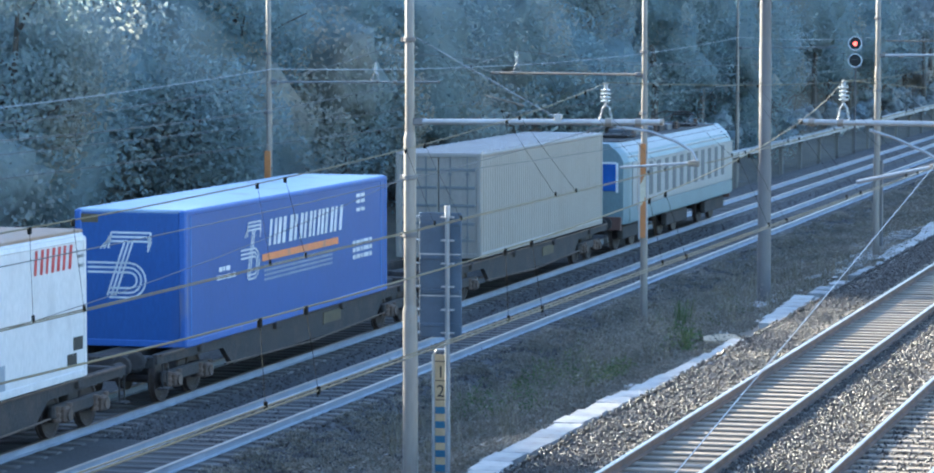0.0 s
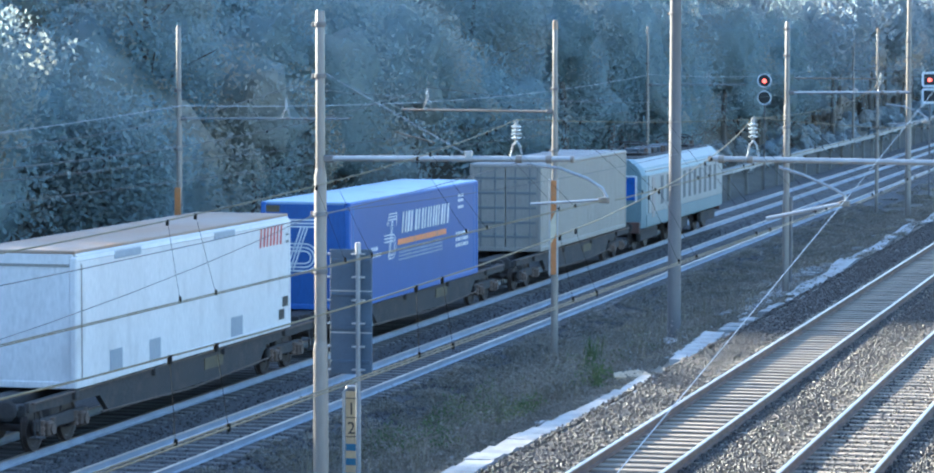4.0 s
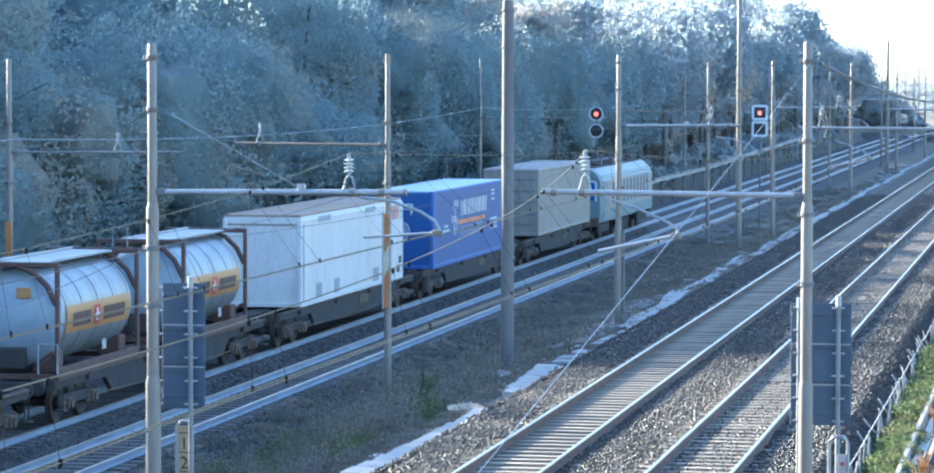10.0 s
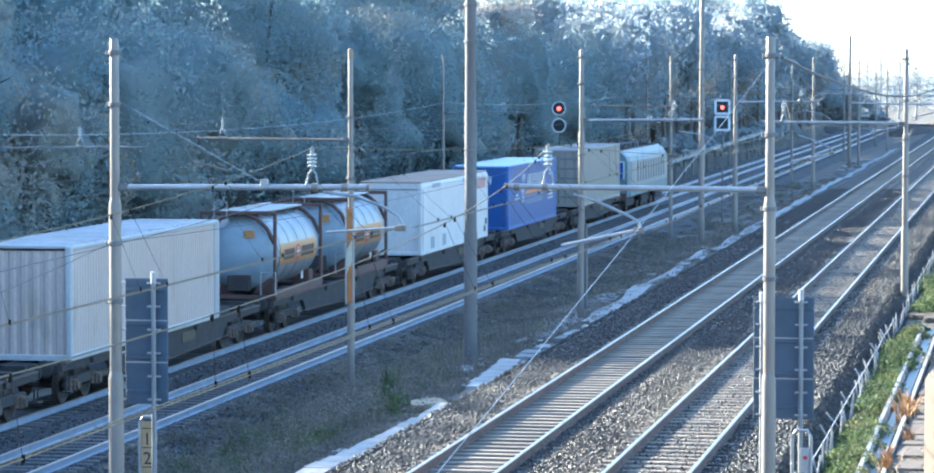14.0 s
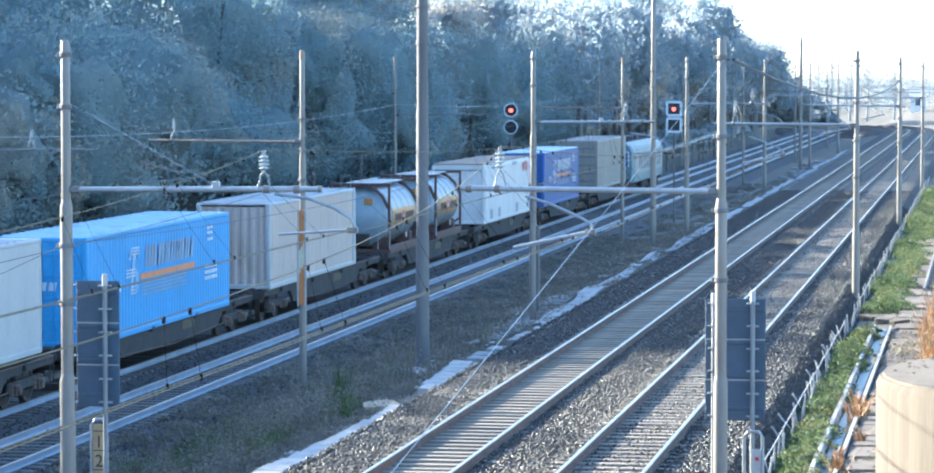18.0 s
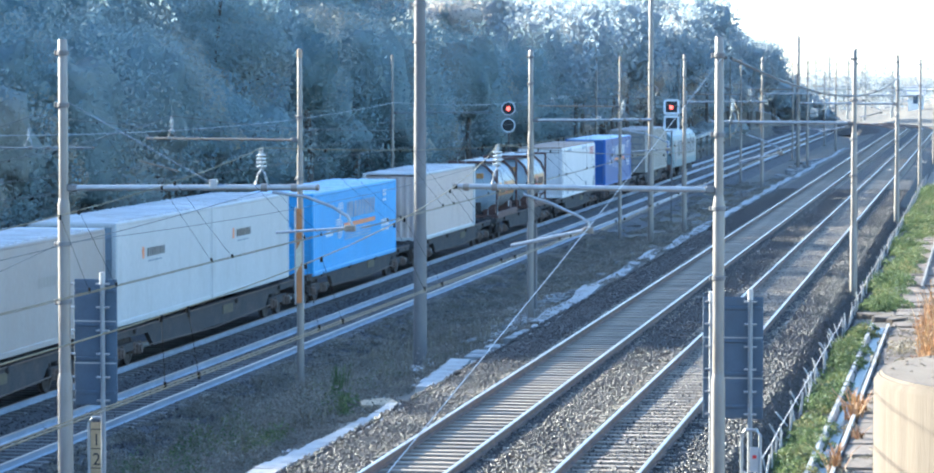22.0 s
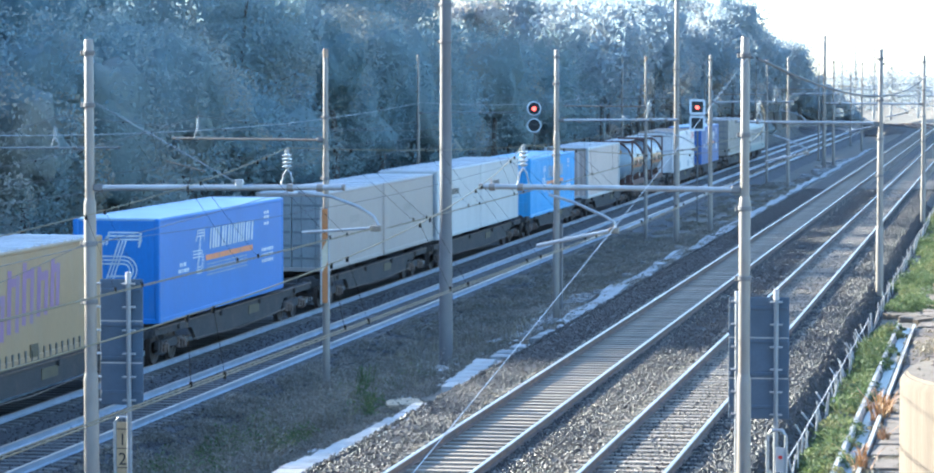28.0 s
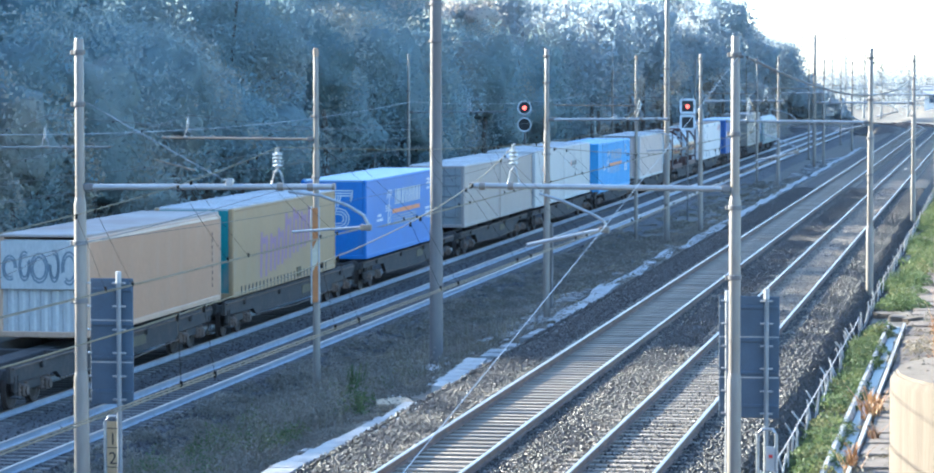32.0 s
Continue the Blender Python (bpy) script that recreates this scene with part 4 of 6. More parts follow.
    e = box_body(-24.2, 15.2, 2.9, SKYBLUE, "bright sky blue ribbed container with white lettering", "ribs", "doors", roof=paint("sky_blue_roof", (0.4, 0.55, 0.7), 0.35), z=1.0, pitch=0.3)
    livery(e, 15.2, 2.9, letters=LETTER_DULL)
    bars2 = Geo()
    for i in range(5):
        bars2.add([(-0.9 + i * 0.27, 0.0, 1.5), (-0.7 + i * 0.27, 0.0, 1.5), (-0.66 + i * 0.27, 0.0, 1.72), (-0.86 + i * 0.27, 0.0, 1.72)], [(0, 1, 2, 3)])
    part("end_lettering", bars2, LETTER, e, "plain white bars in place of a name")
    part("end_label", Geo().box(-0.75, -0.25, -0.005, 0.0, 0.85, 1.2), LETTER, e, "small pale label")
    for o, L in ((-48.9, 10.3), (-38.5, 10.4)):
        e = box_body(o, L, 2.85, WHITE2, "cool white insulated swap body with small dark lettering", "flat", "doors", end_mat=DARK_END, z=1.25, name="swap_body")
        bars(e, L * 0.3, 1.75, (0.2, 0.16, 0.2, 0.2, 0.12, 0.1, 0.2, 0.16, 0.12), 0.24, 1.242, DARK_RIB, gap=0.05)
        bars(e, L * 0.31, 1.6, (0.3, 0.25, 0.4, 0.3), 0.05, 1.242, DARK_END, gap=0.06)
        part("logo_mark", Geo().box(1.237, 1.241, L * 0.25, L * 0.25 + 0.22, 1.72, 2.05), STRIPE, e, "small orange mark")
    for o, L in ((-69.6, 9.6), (-59.8, 9.8)):
        e = box_body(o, L, 2.72, GREY2, "stained beige grey swap body with faint lettering", "flat", "doors", end_mat=END_GREY, rib_mat=RIB_GREY, z=1.3, name="swap_body")
        bars(e, L * 0.4, 1.5, (0.16, 0.14, 0.18, 0.2, 0.16, 0.14, 0.16), 0.25, 1.242, GREY, gap=0.06)
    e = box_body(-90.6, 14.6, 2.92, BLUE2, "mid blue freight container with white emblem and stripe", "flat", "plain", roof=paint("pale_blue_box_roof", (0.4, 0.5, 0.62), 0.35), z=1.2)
    livery(e, 14.6, 2.92)
    emblem(e, 1.72, 0.0, 1.77, "y", 0.024)
    e = box_body(-110.6, 14.6, 2.75, YELLOW, "faded ochre swap body with violet lettering and teal end", "flat", "plain", frame_mat=YELLOW, end_mat=TEAL, z=1.22, name="swap_body")
    y = 3.6
    for i, (w, h2) in enumerate(((1.1, 1.2), (0.9, 1.0), (0.9, 1.0), (0.95, 1.25), (0.95, 1.25), (0.9, 1.0), (0.7, 1.0))):
        z0, h2 = 0.4 + i * 0.13, h2 * 1.2
        g = Geo()
        g.strip([(y, z0), (y + 0.12, z0 + h2)], 0.3, "x", 1.243)
        g.strip([(y + w * 0.62, z0), (y + w * 0.62 + 0.12, z0 + h2 * 0.9)], 0.28, "x", 1.243)
        g.strip([(y, z0 + h2 * 0.8), (y + w * 0.7, z0 + h2 * 0.8)], 0.2, "x", 1.244)
        y += w * 1.18
        part("painted_stroke", g, PURPLE, e, "large violet slanting stroke in place of a letter")
    for i in range(26):
        part("strap", Geo().box(1.24, 1.26, 1.0 + i * 0.48, 1.1 + i * 0.48, 0.02, 0.3), DARK_RIB, e, "dark curtain strap")
    part("yellow_tag", Geo().box(1.24, 1.26, 8.6, 9.2, 0.1, 0.42), PLATE_Y, e, "yellow tag")
    e = box_body(-125.7, 13.6, 2.65, ORANGE, "faded orange insulated box with a white scrawled end", "flat", "ribs", frame_mat=paint("pale_peach_frame", (0.52, 0.34, 0.22)), end_mat=WHITE2, rounded=True, roof=mat("stained_brown_roof", (0.4, 0.34, 0.29), 0.7, 0.0, col2=(0.3, 0.22, 0.17), scale=0.5, bump=0.05), z=1.3, name="swap_body")
    part("end_panel", Geo().box(-1.1, 1.1, -0.02, 0.03, 1.25, 2.5, 0.01), WHITE2, e, "smooth white upper end panel")
    g = Geo()
    for i, (wd, up) in enumerate(((0.13, 0.2), (0.1, 0.24), (0.16, 0.24), (0.09, 0.26), (0.14, 0.27))):
        c = -0.86 + i * 0.4
        wd, up = wd * 1.45, up * 1.6
        for k in (1.0, 0.76):
            g.strip([(c + wd * k * math.cos(0.52 * j + i), 1.8 + up * k * math.sin(0.52 * j + i) + 0.05 * (i % 2)) for j in range(11 + i % 3)], 0.05, "y", -0.025)
    part("scrawl", g, DARK_END, e, "dark scrawled loops on the end")
    g = Geo()
    for i in range(9):
        g.box(1.236, 1.242, 12.55, 12.66, 0.45 + i * 0.19, 0.56 + i * 0.19)
    part("ladder_marks", g, RUST, e, "upright row of small dark marks")
    loco()


def tank(o):
    """A twenty-foot tank: a clad cylinder in a rusty frame."""
    L, H, r = 6.3, 2.75, 1.17
    e = on_train(thing("tank_container", "shiny clad tank with an amber band in a rusty brown frame", "tank container", "tank containers on the train"), o, 1.1)
    cz = 1.42
    part("shell", Geo().lathe((0, 0.55, cz), (0, 1, 0), [(0, r), (L - 1.1, r)], 40), TANK, e, "brushed metal cladding", True)
    for y0, s in ((0.55, -1), (L - 0.55, 1)):
        part("dished_end", Geo().lathe((0, y0, cz), (0, s, 0), [(0, r), (0.12, r * 0.97), (0.26, r * 0.8), (0.36, r * 0.5), (0.4, 0.05)], 40), TANK_END, e, "grey blue dished end", True)
    for i in range(5):
        y = 0.75 + i * (L - 1.5) / 4
        part("strap", Geo().lathe((0, y, cz), (0, 1, 0), [(0, r + 0.012), (0.06, r + 0.012)], 40), TANK, e, "cladding strap", True)
    n, band = 10, Geo()
    v = []
    for y in (0.72, L - 0.72):
        v += [((r + 0.02) * math.cos(w), y, cz + (r + 0.02) * math.sin(w)) for w in (-0.34 + 0.56 * i / n for i in range(n + 1))]
    band.add(v, [(i, i + 1, n + 2 + i, n + 1 + i) for i in range(n)])
    b = part("amber_band", band, AMBER, e, "amber band round the tank's side", True)
    def patch(g2, d0, d1, a0, a1, q):
        rim = [a0 + (a1 - a0) * k / 6 for k in range(7)]
        g2.add([((r + q) * math.cos(a), d, cz + (r + q) * math.sin(a)) for d in (d0, d1) for a in rim], [(k, k + 1, k + 8, k + 7) for k in range(6)])
        return g2

    for y, w in ((1.15, 1.35), (3.45, 1.7)):
        part("band_lettering", patch(Geo(), y, y + w, -0.22, 0.06, 0.03), RUST, b, "plain dark bar in place of a name")
    part("red_shield", patch(Geo(), 2.72, 3.2, -0.27, 0.13, 0.03), RED, b, "small red shield")
    part("white_cross", patch(patch(Geo(), 2.78, 3.14, -0.1, -0.04, 0.036), 2.91, 3.01, -0.2, 0.06, 0.04), LETTER, b, "small white cross")
    part("end_hoop", Geo().tube([(0.75, -0.1, 0.15), (0.75, -0.1, 0.85), (1.22, -0.1, 0.85), (1.22, -0.1, 0.15)], 0.03), GALV_PIPE, e, "white bent pipe hoop")
    part("end_plate", Geo().box(0.15, 0.5, 0.1, 0.14, 1.9, 2.15, 0.01), AMBER, e, "small amber end label")
    for y in (0.0, L - 0.14):
        f = Geo()
        for s in (-1, 1):
            f.box(s * 1.17 - 0.05, s * 1.17 + 0.05, y, y + 0.14, 0, H, 0.02)
            f.tube([(s * 1.14, y + 0.07, H - 1.0), (s * 0.92, y + 0.07, H - 0.55), (s * 0.6, y + 0.07, H - 0.25), (s * 0.25, y + 0.07, H - 0.1)], 0.07, 6)
            f.tube([(s * 1.1, y + 0.07, 0.6), (s * 0.6, y + 0.07, 0.2)], 0.05, 6)
        f.box(-1.15, 1.15, y, y + 0.14, H - 0.12, H, 0.02)
        f.box(-1.15, 1.15, y, y + 0.14, 0, 0.14, 0.02)
        part("end_frame", f, RUST, e, "rusty brown end frame")
    for s in (-1, 1):
        part("base_rail", Geo().box(s * 1.15 - 0.07, s * 1.15 + 0.07, 0.14, L - 0.14, 0, 0.28, 0.02), RUST, e, "red brown base rail")
        for y in (0.5, L - 1.0):
            part("saddle", Geo().box(s * 0.7 - 0.3, s * 0.7 + 0.3, y, y + 0.5, 0.1, 0.62, 0.03), RUST, e)
    part("walkway", Geo().box(-0.6, 0.55, 0.05, L - 0.05, H - 0.1, H - 0.04, 0.01).box(-0.6, -0.5, 0.05, L - 0.05, H - 0.04, H + 0.02, 0.01), ROOF_SH, e, "pale top walkway")
    part("hand_rail", Geo().tube([(-0.75, -0.05, H - 0.3), (-0.75, -0.05, H + 0.3), (-0.35, -0.05, H + 0.3), (-0.35, -0.05, H - 0.2)], 0.022), GALV_PIPE, e, "bent pipe hand rail")
    part("valve_box", Geo().box(-0.35, 0.35, -0.02, 0.3, 0.25, 0.75, 0.03), DARK_FRAME, e, "dark valve box")
    part("side_label", Geo().box(1.2, 1.215, L * 0.52, L * 0.52 + 0.3, 0.45, 0.7), ROOF_SH, e, "pale label plate")


def loco():
    LB = paint("pale_grey_loco_paint", (0.31, 0.31, 0.3))
    LT = paint("turquoise_loco_paint", (0.165, 0.23, 0.25), dirt=(0.13, 0.18, 0.21))
    GRILLE = mat("dark_grille", (0.12, 0.13, 0.14), 0.6, 0.2, bump=0.05)
    GLASS = mat("blue_tinted_windscreen", (0.04, 0.12, 0.42), 0.12, 0.0, bump=0.0)
    L = 18.4
    e = on_train(thing("locomotive", "turquoise and pale grey electric locomotive with ribbed side grilles", "locomotive"), 99.0, 0)
    prof = [(-1.42, 0.95), (-1.45, 1.3), (-1.45, 3.0), (-1.3, 3.3), (-0.9, 3.62), (0.9, 3.62), (1.3, 3.3), (1.45, 3.0), (1.45, 1.3), (1.42, 0.95)]
    ys = [(0.0, 0.93), (0.5, 1.0), (L - 0.5, 1.0), (L, 0.93)]
    body = Geo()
    n = len(prof)
    body.add([(x * s, y, z) for y, s in ys for x, z in prof],
             [(i * n + j, i * n + (j + 1) % n, (i + 1) * n + (j + 1) % n, (i + 1) * n + j) for i in range(3) for j in range(n)] + [tuple(range(n)), tuple(reversed(range(3 * n, 4 * n)))])
    part("body", body, LT, e, "turquoise body shell")
    for s in (-1, 1):
        xa, xb = sorted((s * 1.45, s * 1.475))
        sd = part("side_panel", Geo().box(xa, xb, 0.9, L - 0.3, 1.5, 2.98, 0.01), LB, e, "pale grey side panel")
        part("waist_band", Geo().box(xa, xb, 0.5, L - 0.3, 1.0, 1.46, 0.01), LT, e, "turquoise lower band")
        for i in range(11):
            y = 3.4 + i * 1.25
            part("grille", Geo().box(min(s * 1.47, s * 1.485), max(s * 1.47, s * 1.485), y, y + 0.55, 1.75, 2.88, 0.005), GRILLE, sd, "upright dark grille")
        part("cab_door", Geo().box(min(s * 1.47, s * 1.49), max(s * 1.47, s * 1.49), 1.55, 2.15, 1.3, 2.9, 0.01), paint("brown_cab_door", (0.3, 0.26, 0.24)), sd, "brownish cab door")
        part("gutter", Geo().box(min(s * 1.28, s * 1.4), max(s * 1.28, s * 1.4), 0.6, L - 0.5, 3.12, 3.2, 0.02), LB, e, "pale roof gutter")
    for y, s in ((0.0, -1), (L, 1)):
        ya, yb = sorted((y, y + s * 0.03))
        w = part("windscreen", Geo().box(-1.1, 1.1, ya, yb, 2.05, 2.95, 0.01), GLASS, e, "blue tinted windscreen")
        part("windscreen_frame", Geo().box(-1.18, -1.1, ya, yb, 2.0, 3.0, 0.01).box(1.1, 1.18, ya, yb, 2.0, 3.0, 0.01).box(-1.1, 1.1, ya, yb, 2.95, 3.02, 0.01), LETTER, w, "white frame")
        part("bumper_beam", Geo().box(-1.3, 1.3, min(y, y + s * 0.15), max(y, y + s * 0.15), 0.75, 1.2, 0.02), RUST, e, "brown buffer beam")
        for x in (-0.88, 0.88):
            part("buffer", Geo().cyl((x, y, 1.0), (x, y + s * 0.5, 1.0), 0.1, n=10).lathe((x, y + s * 0.5, 1.0), (0, s, 0), [(0, 0.22), (0.06, 0.22)], 12), DARK_FRAME, e)
    for y in (2.4, L / 2, L - 2.4):
        b = part("bogie", Geo().box(-1.2, -1.0, y - 1.8, y + 1.8, 0.4, 0.85, 0.04).box(1.0, 1.2, y - 1.8, y + 1.8, 0.4, 0.85, 0.04).box(-1, 1, y - 0.3, y + 0.3, 0.5, 0.9, 0.03), DARK_FRAME, e, "dark bogie")
        for a in (-1.15, 1.15):
            w = Geo()
            for s in (-1, 1):
                w.lathe((s * 0.69, 0, 0), (s, 0, 0), [(0, 0.62), (0.03, 0.62), (0.035, 0.6), (0.13, 0.6), (0.135, 0.45), (0.1, 0.3)], 20)
            w.cyl((-0.95, 0, 0), (0.95, 0, 0), 0.1, n=10)
            TURNING.append((part("wheelset", w, WHEEL_M, b, "large steel wheels"), y + a, 0.6))
    for y in (4.0, 14.4):
        p = part("pantograph", Geo().box(-0.7, 0.7, y - 0.6, y + 0.6, 3.7, 3.78, 0.02), DARK_FRAME, e, "dark folded pantograph")
        part("pantograph_arm", Geo().tube([(-0.5, y - 0.5, 3.8), (-0.4, y + 1.2, 4.05), (0.4, y + 1.2, 4.05), (0.5, y - 0.5, 3.8)], 0.03), DARK_FRAME, p)
        part("pantograph_head", Geo().tube([(-0.8, y, 4.05), (-0.5, y, 4.2), (0.5, y, 4.2), (0.8, y, 4.05)], 0.03), DARK_FRAME, p)
    part("roof_deck", Geo().box(-0.95, 0.95, 1.2, L - 1.2, 3.6, 3.66, 0.02), DARK_FRAME, e, "dark sooty roof deck")
    for i in range(6):
        part("roof_box", Geo().box(-0.5, 0.5, 5.6 + i * 1.3, 6.4 + i * 1.3, 3.64, 3.88, 0.03), DARK_FRAME if i % 2 else GRILLE, e, "dark roof equipment box")
    for i in range(8):
        part("roof_insulator", Geo().lathe((0.6 if i % 2 else -0.6, 3.0 + i * 1.75, 3.64), (0, 0, 1), [(0, 0.06), (0.05, 0.1), (0.1, 0.06), (0.15, 0.1), (0.2, 0.06), (0.26, 0.09), (0.3, 0.04)], 10), BOX_RUST, e, "brown roof insulator")
    part("roof_bus_bar", Geo().tube([(-0.6, 3.0, 3.97), (-0.6, L / 2, 3.99), (-0.6, L - 3.2, 3.97)], 0.02), DARK_FRAME, e)
    for s in (-1, 1):
        part("roof_cove", Geo().add([(s * 1.32, 0.6, 3.29), (s * 1.32, L - 0.6, 3.29), (s * 0.93, L - 0.6, 3.625), (s * 0.93, 0.6, 3.625)], [(0, 1, 2, 3)]), LB, e, "pale sloping roof edge")


train()


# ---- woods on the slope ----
# Evergreen leaves lightened and cooled: blue haze is put into their colour.
LEAF_HAZED = leaf_mat("hazed_evergreen_leaves", (0.128, 0.168, 0.174), (0.155, 0.18, 0.172), (0.205, 0.185, 0.148), translucent=0.85, each=0.06, gloss=0.12)
# Far foliage: this pale blue-grey carries the distance haze.
LEAF_FAR = leaf_mat("hazed_far_leaves", (0.165, 0.19, 0.2), (0.185, 0.2, 0.2), (0.23, 0.225, 0.21), translucent=0.95, each=0.1, gloss=0.12)
# Dry leaf colours, lightened further to stand in for sunlit haze.
LEAF_DRY = leaf_mat("hazed_autumn_leaves", (0.22, 0.195, 0.165), (0.27, 0.24, 0.205), (0.33, 0.3, 0.26), scale=0.2, translucent=0.9, each=0.15, gloss=0.12)
BARK = mat("grey_brown_bark", (0.13, 0.11, 0.09), 0.9, scale=3, fine=20, bump=0.6, stretch=(1, 1, 0.2))
rng = np.random.default_rng(7)


def leaf_quads(centres, size):
    """One folded leaf spray as a quad at each centre, turned at random."""
    n = len(centres)
    a = rng.normal(size=(n, 3))
    a /= np.linalg.norm(a, axis=1, keepdims=True)
    b = np.cross(a, rng.normal(size=(n, 3)))
    b /= np.linalg.norm(b, axis=1, keepdims=True)
    s = size * rng.uniform(0.6, 1.35, (n, 1))
    v = np.stack([centres - a * s, centres + b * s * 0.55 + a * s * 0.1, centres + a * s, centres - b * s * 0.5 - a * s * 0.15], 1).reshape(-1, 3)
    return v, np.arange(4 * n).reshape(n, 4)


def crown_points(x, y, z, r, h, n, lumps=16):
    """Leaf places in uneven lumps about limbs, denser outside."""
    c = rng.normal(size=(lumps, 3))
    c /= np.linalg.norm(c, axis=1, keepdims=True)
    c *= rng.uniform(0.25, 0.95, (lumps, 1)) * np.array([r, r, h])
    k = rng.integers(0, lumps, n)
    d = rng.normal(size=(n, 3))
    d /= np.linalg.norm(d, axis=1, keepdims=True)
    lr = rng.uniform(0.3, 0.55, (lumps, 1))[k] * np.array([r, r, h * 0.75])
    out = c[k] + d * lr * rng.uniform(0.8, 1.0, (n, 1))
    m = n // 3
    out[:m] = d[:m] * np.array([r, r, h]) * rng.uniform(0.6, 0.85, (m, 1))
    return out + np.array([x, y, z])


ball = bmesh.new()
bmesh.ops.create_icosphere(ball, subdivisions=3, radius=1.0)
BALL_V = np.array([v.co[:] for v in ball.verts])
BALL_F = np.array([[v.index for v in f.verts] for f in ball.faces])
ball.free()


def cores(places):
    """Uneven dense hearts of the crowns, behind the leaves."""
    vs, fs, o = [], [], 0
    for x, y, z, r, h in places:
        k = rng.uniform(0, 50)
        d = np.array([0.72 + 0.5 * noise.noise((*(q * 1.7 + k),)) + 0.22 * noise.noise((*(q * 5 + k),)) for q in BALL_V])
        vs.append(BALL_V * d[:, None] * np.array([r, r, h]) * 0.74 + np.array([x, y, z]))
        fs.append(BALL_F + o)
        o += len(BALL_V)
    return np.concatenate(vs), np.concatenate(fs)


def shadow_edge(y):
    """How far across the line the shade of the trees at y falls: they stand taller further along."""
    return -15.6 + 11.9 * min(1, max(0, (y - 85) / 16))


def woods(name, label, count, y0, y1, leaves, size, m, r_range, share_low=0.35, x_far=30.0, capped=False, crest=False, x_near=-31.8):
    pts, hearts, trunks = [], [], Geo()
    for i in range(count):
        y = y0 + (y1 - y0) * (i + rng.uniform(0, 1)) / count
        x = x_near - x_far * rng.uniform(0, 1) ** 1.3
        if crest:
            x = -54.0 - 4.0 * rng.uniform()
        g = ground_z(x, y)
        r = rng.uniform(*r_range)
        low = rng.uniform() < share_low
        h = r * (0.8 if low else rng.uniform(1.0, 1.6))
        top = min(g + 2.6 * h + (0 if low else 2.5), hill_top(y) + rng.uniform(-1.5, 1.5))
        if capped:
            top = min(top, max(g + 2.0, 0.9 + 0.392 * (shadow_edge(y) - x) - rng.uniform(-2.2, 2.5) - (1.8 if x > -51 else 0)))
        if crest:
            top = 0.9 + 0.392 * (shadow_edge(y) - x) - rng.uniform(-0.6, 1.4)
        cz = max(g + h * 0.4, top - h)
        pts.append(crown_points(x, y, cz, r, h, int(leaves * (r / 3.0) ** 1.6)))
        hearts.append((x, y, cz, r, h))
        if not low:
            trunks.tube([(x, y, g - 0.5), (x + rng.uniform(-0.3, 0.3), y, (g + cz) / 2), (x + rng.uniform(-0.5, 0.5), y + rng.uniform(-0.5, 0.5), cz + h * 0.4)], [0.22, 0.16, 0.06], 6)
    v, f = leaf_quads(np.concatenate(pts), size)
    ob = new(name, raw_mesh(name, v, f, m))
    tagged(ob, label, "woods", kind="stuff")
    part("trunks", trunks, BARK, ob, "grey brown trunks")["kind"] = "stuff"
    hv, hf = cores(hearts)
    c = new("undergrowth", raw_mesh("undergrowth", hv, hf, m))
    c.parent = ob
    tagged(c, "dense inner foliage of the woods", kind="stuff")


woods("woods", "dense shaded evergreen woods with ivy on a steep slope", 170, 50, 225, 4700, 0.088, LEAF_HAZED, (2.2, 4.2), capped=True)
# Added out-of-view row that keeps the sun off the slope and farther tracks.
woods("crest_woods", "unseen row of evergreens added on the crest for shade", 135, 52, 240, 2200, 0.14, LEAF_HAZED, (2.6, 3.6), 0.0, crest=True)
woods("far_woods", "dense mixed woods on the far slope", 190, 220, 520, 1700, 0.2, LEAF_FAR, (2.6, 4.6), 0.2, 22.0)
woods("dry_woods", "pale dry autumn trees among the evergreens", 120, 212, 410, 2600, 0.12, LEAF_DRY, (1.3, 2.3), 0.1, 18.0)
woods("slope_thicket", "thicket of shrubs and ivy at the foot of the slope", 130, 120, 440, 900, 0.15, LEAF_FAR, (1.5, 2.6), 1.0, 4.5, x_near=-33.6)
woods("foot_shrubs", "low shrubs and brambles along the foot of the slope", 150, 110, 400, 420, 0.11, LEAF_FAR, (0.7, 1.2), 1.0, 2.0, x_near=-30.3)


def tree(seed, h, r, leaves, size, m, label):
    """A tree: tapered trunk, limbs, and a crown of many leaf sprays."""
    e = thing("tree", label, "tree", "trees at the foot of the slope")
    g = Geo().tube([(0, 0, -0.4), (0.1, 0.05, h * 0.3), (-0.05, 0.1, h * 0.6), (0.1, 0, h * 0.9)], [0.2, 0.15, 0.1, 0.03], 8)
    for i in range(7):
        w, q = rng.uniform(0, 6.28), rng.uniform(0.3, 0.75)
        g.tube([(0, 0, h * q), (math.cos(w) * r * 0.4, math.sin(w) * r * 0.4, h * (q + 0.1)), (math.cos(w) * r * 0.8, math.sin(w) * r * 0.8, h * (q + 0.16))], [0.07, 0.045, 0.015], 5)
    part("trunk", g, BARK, e)
    v, f = leaf_quads(crown_points(0, 0, h * 0.6, r, h * 0.42, leaves, 22), size)
    ob = new("crown", raw_mesh("crown", v, f, m))
    ob.parent = e
    return e


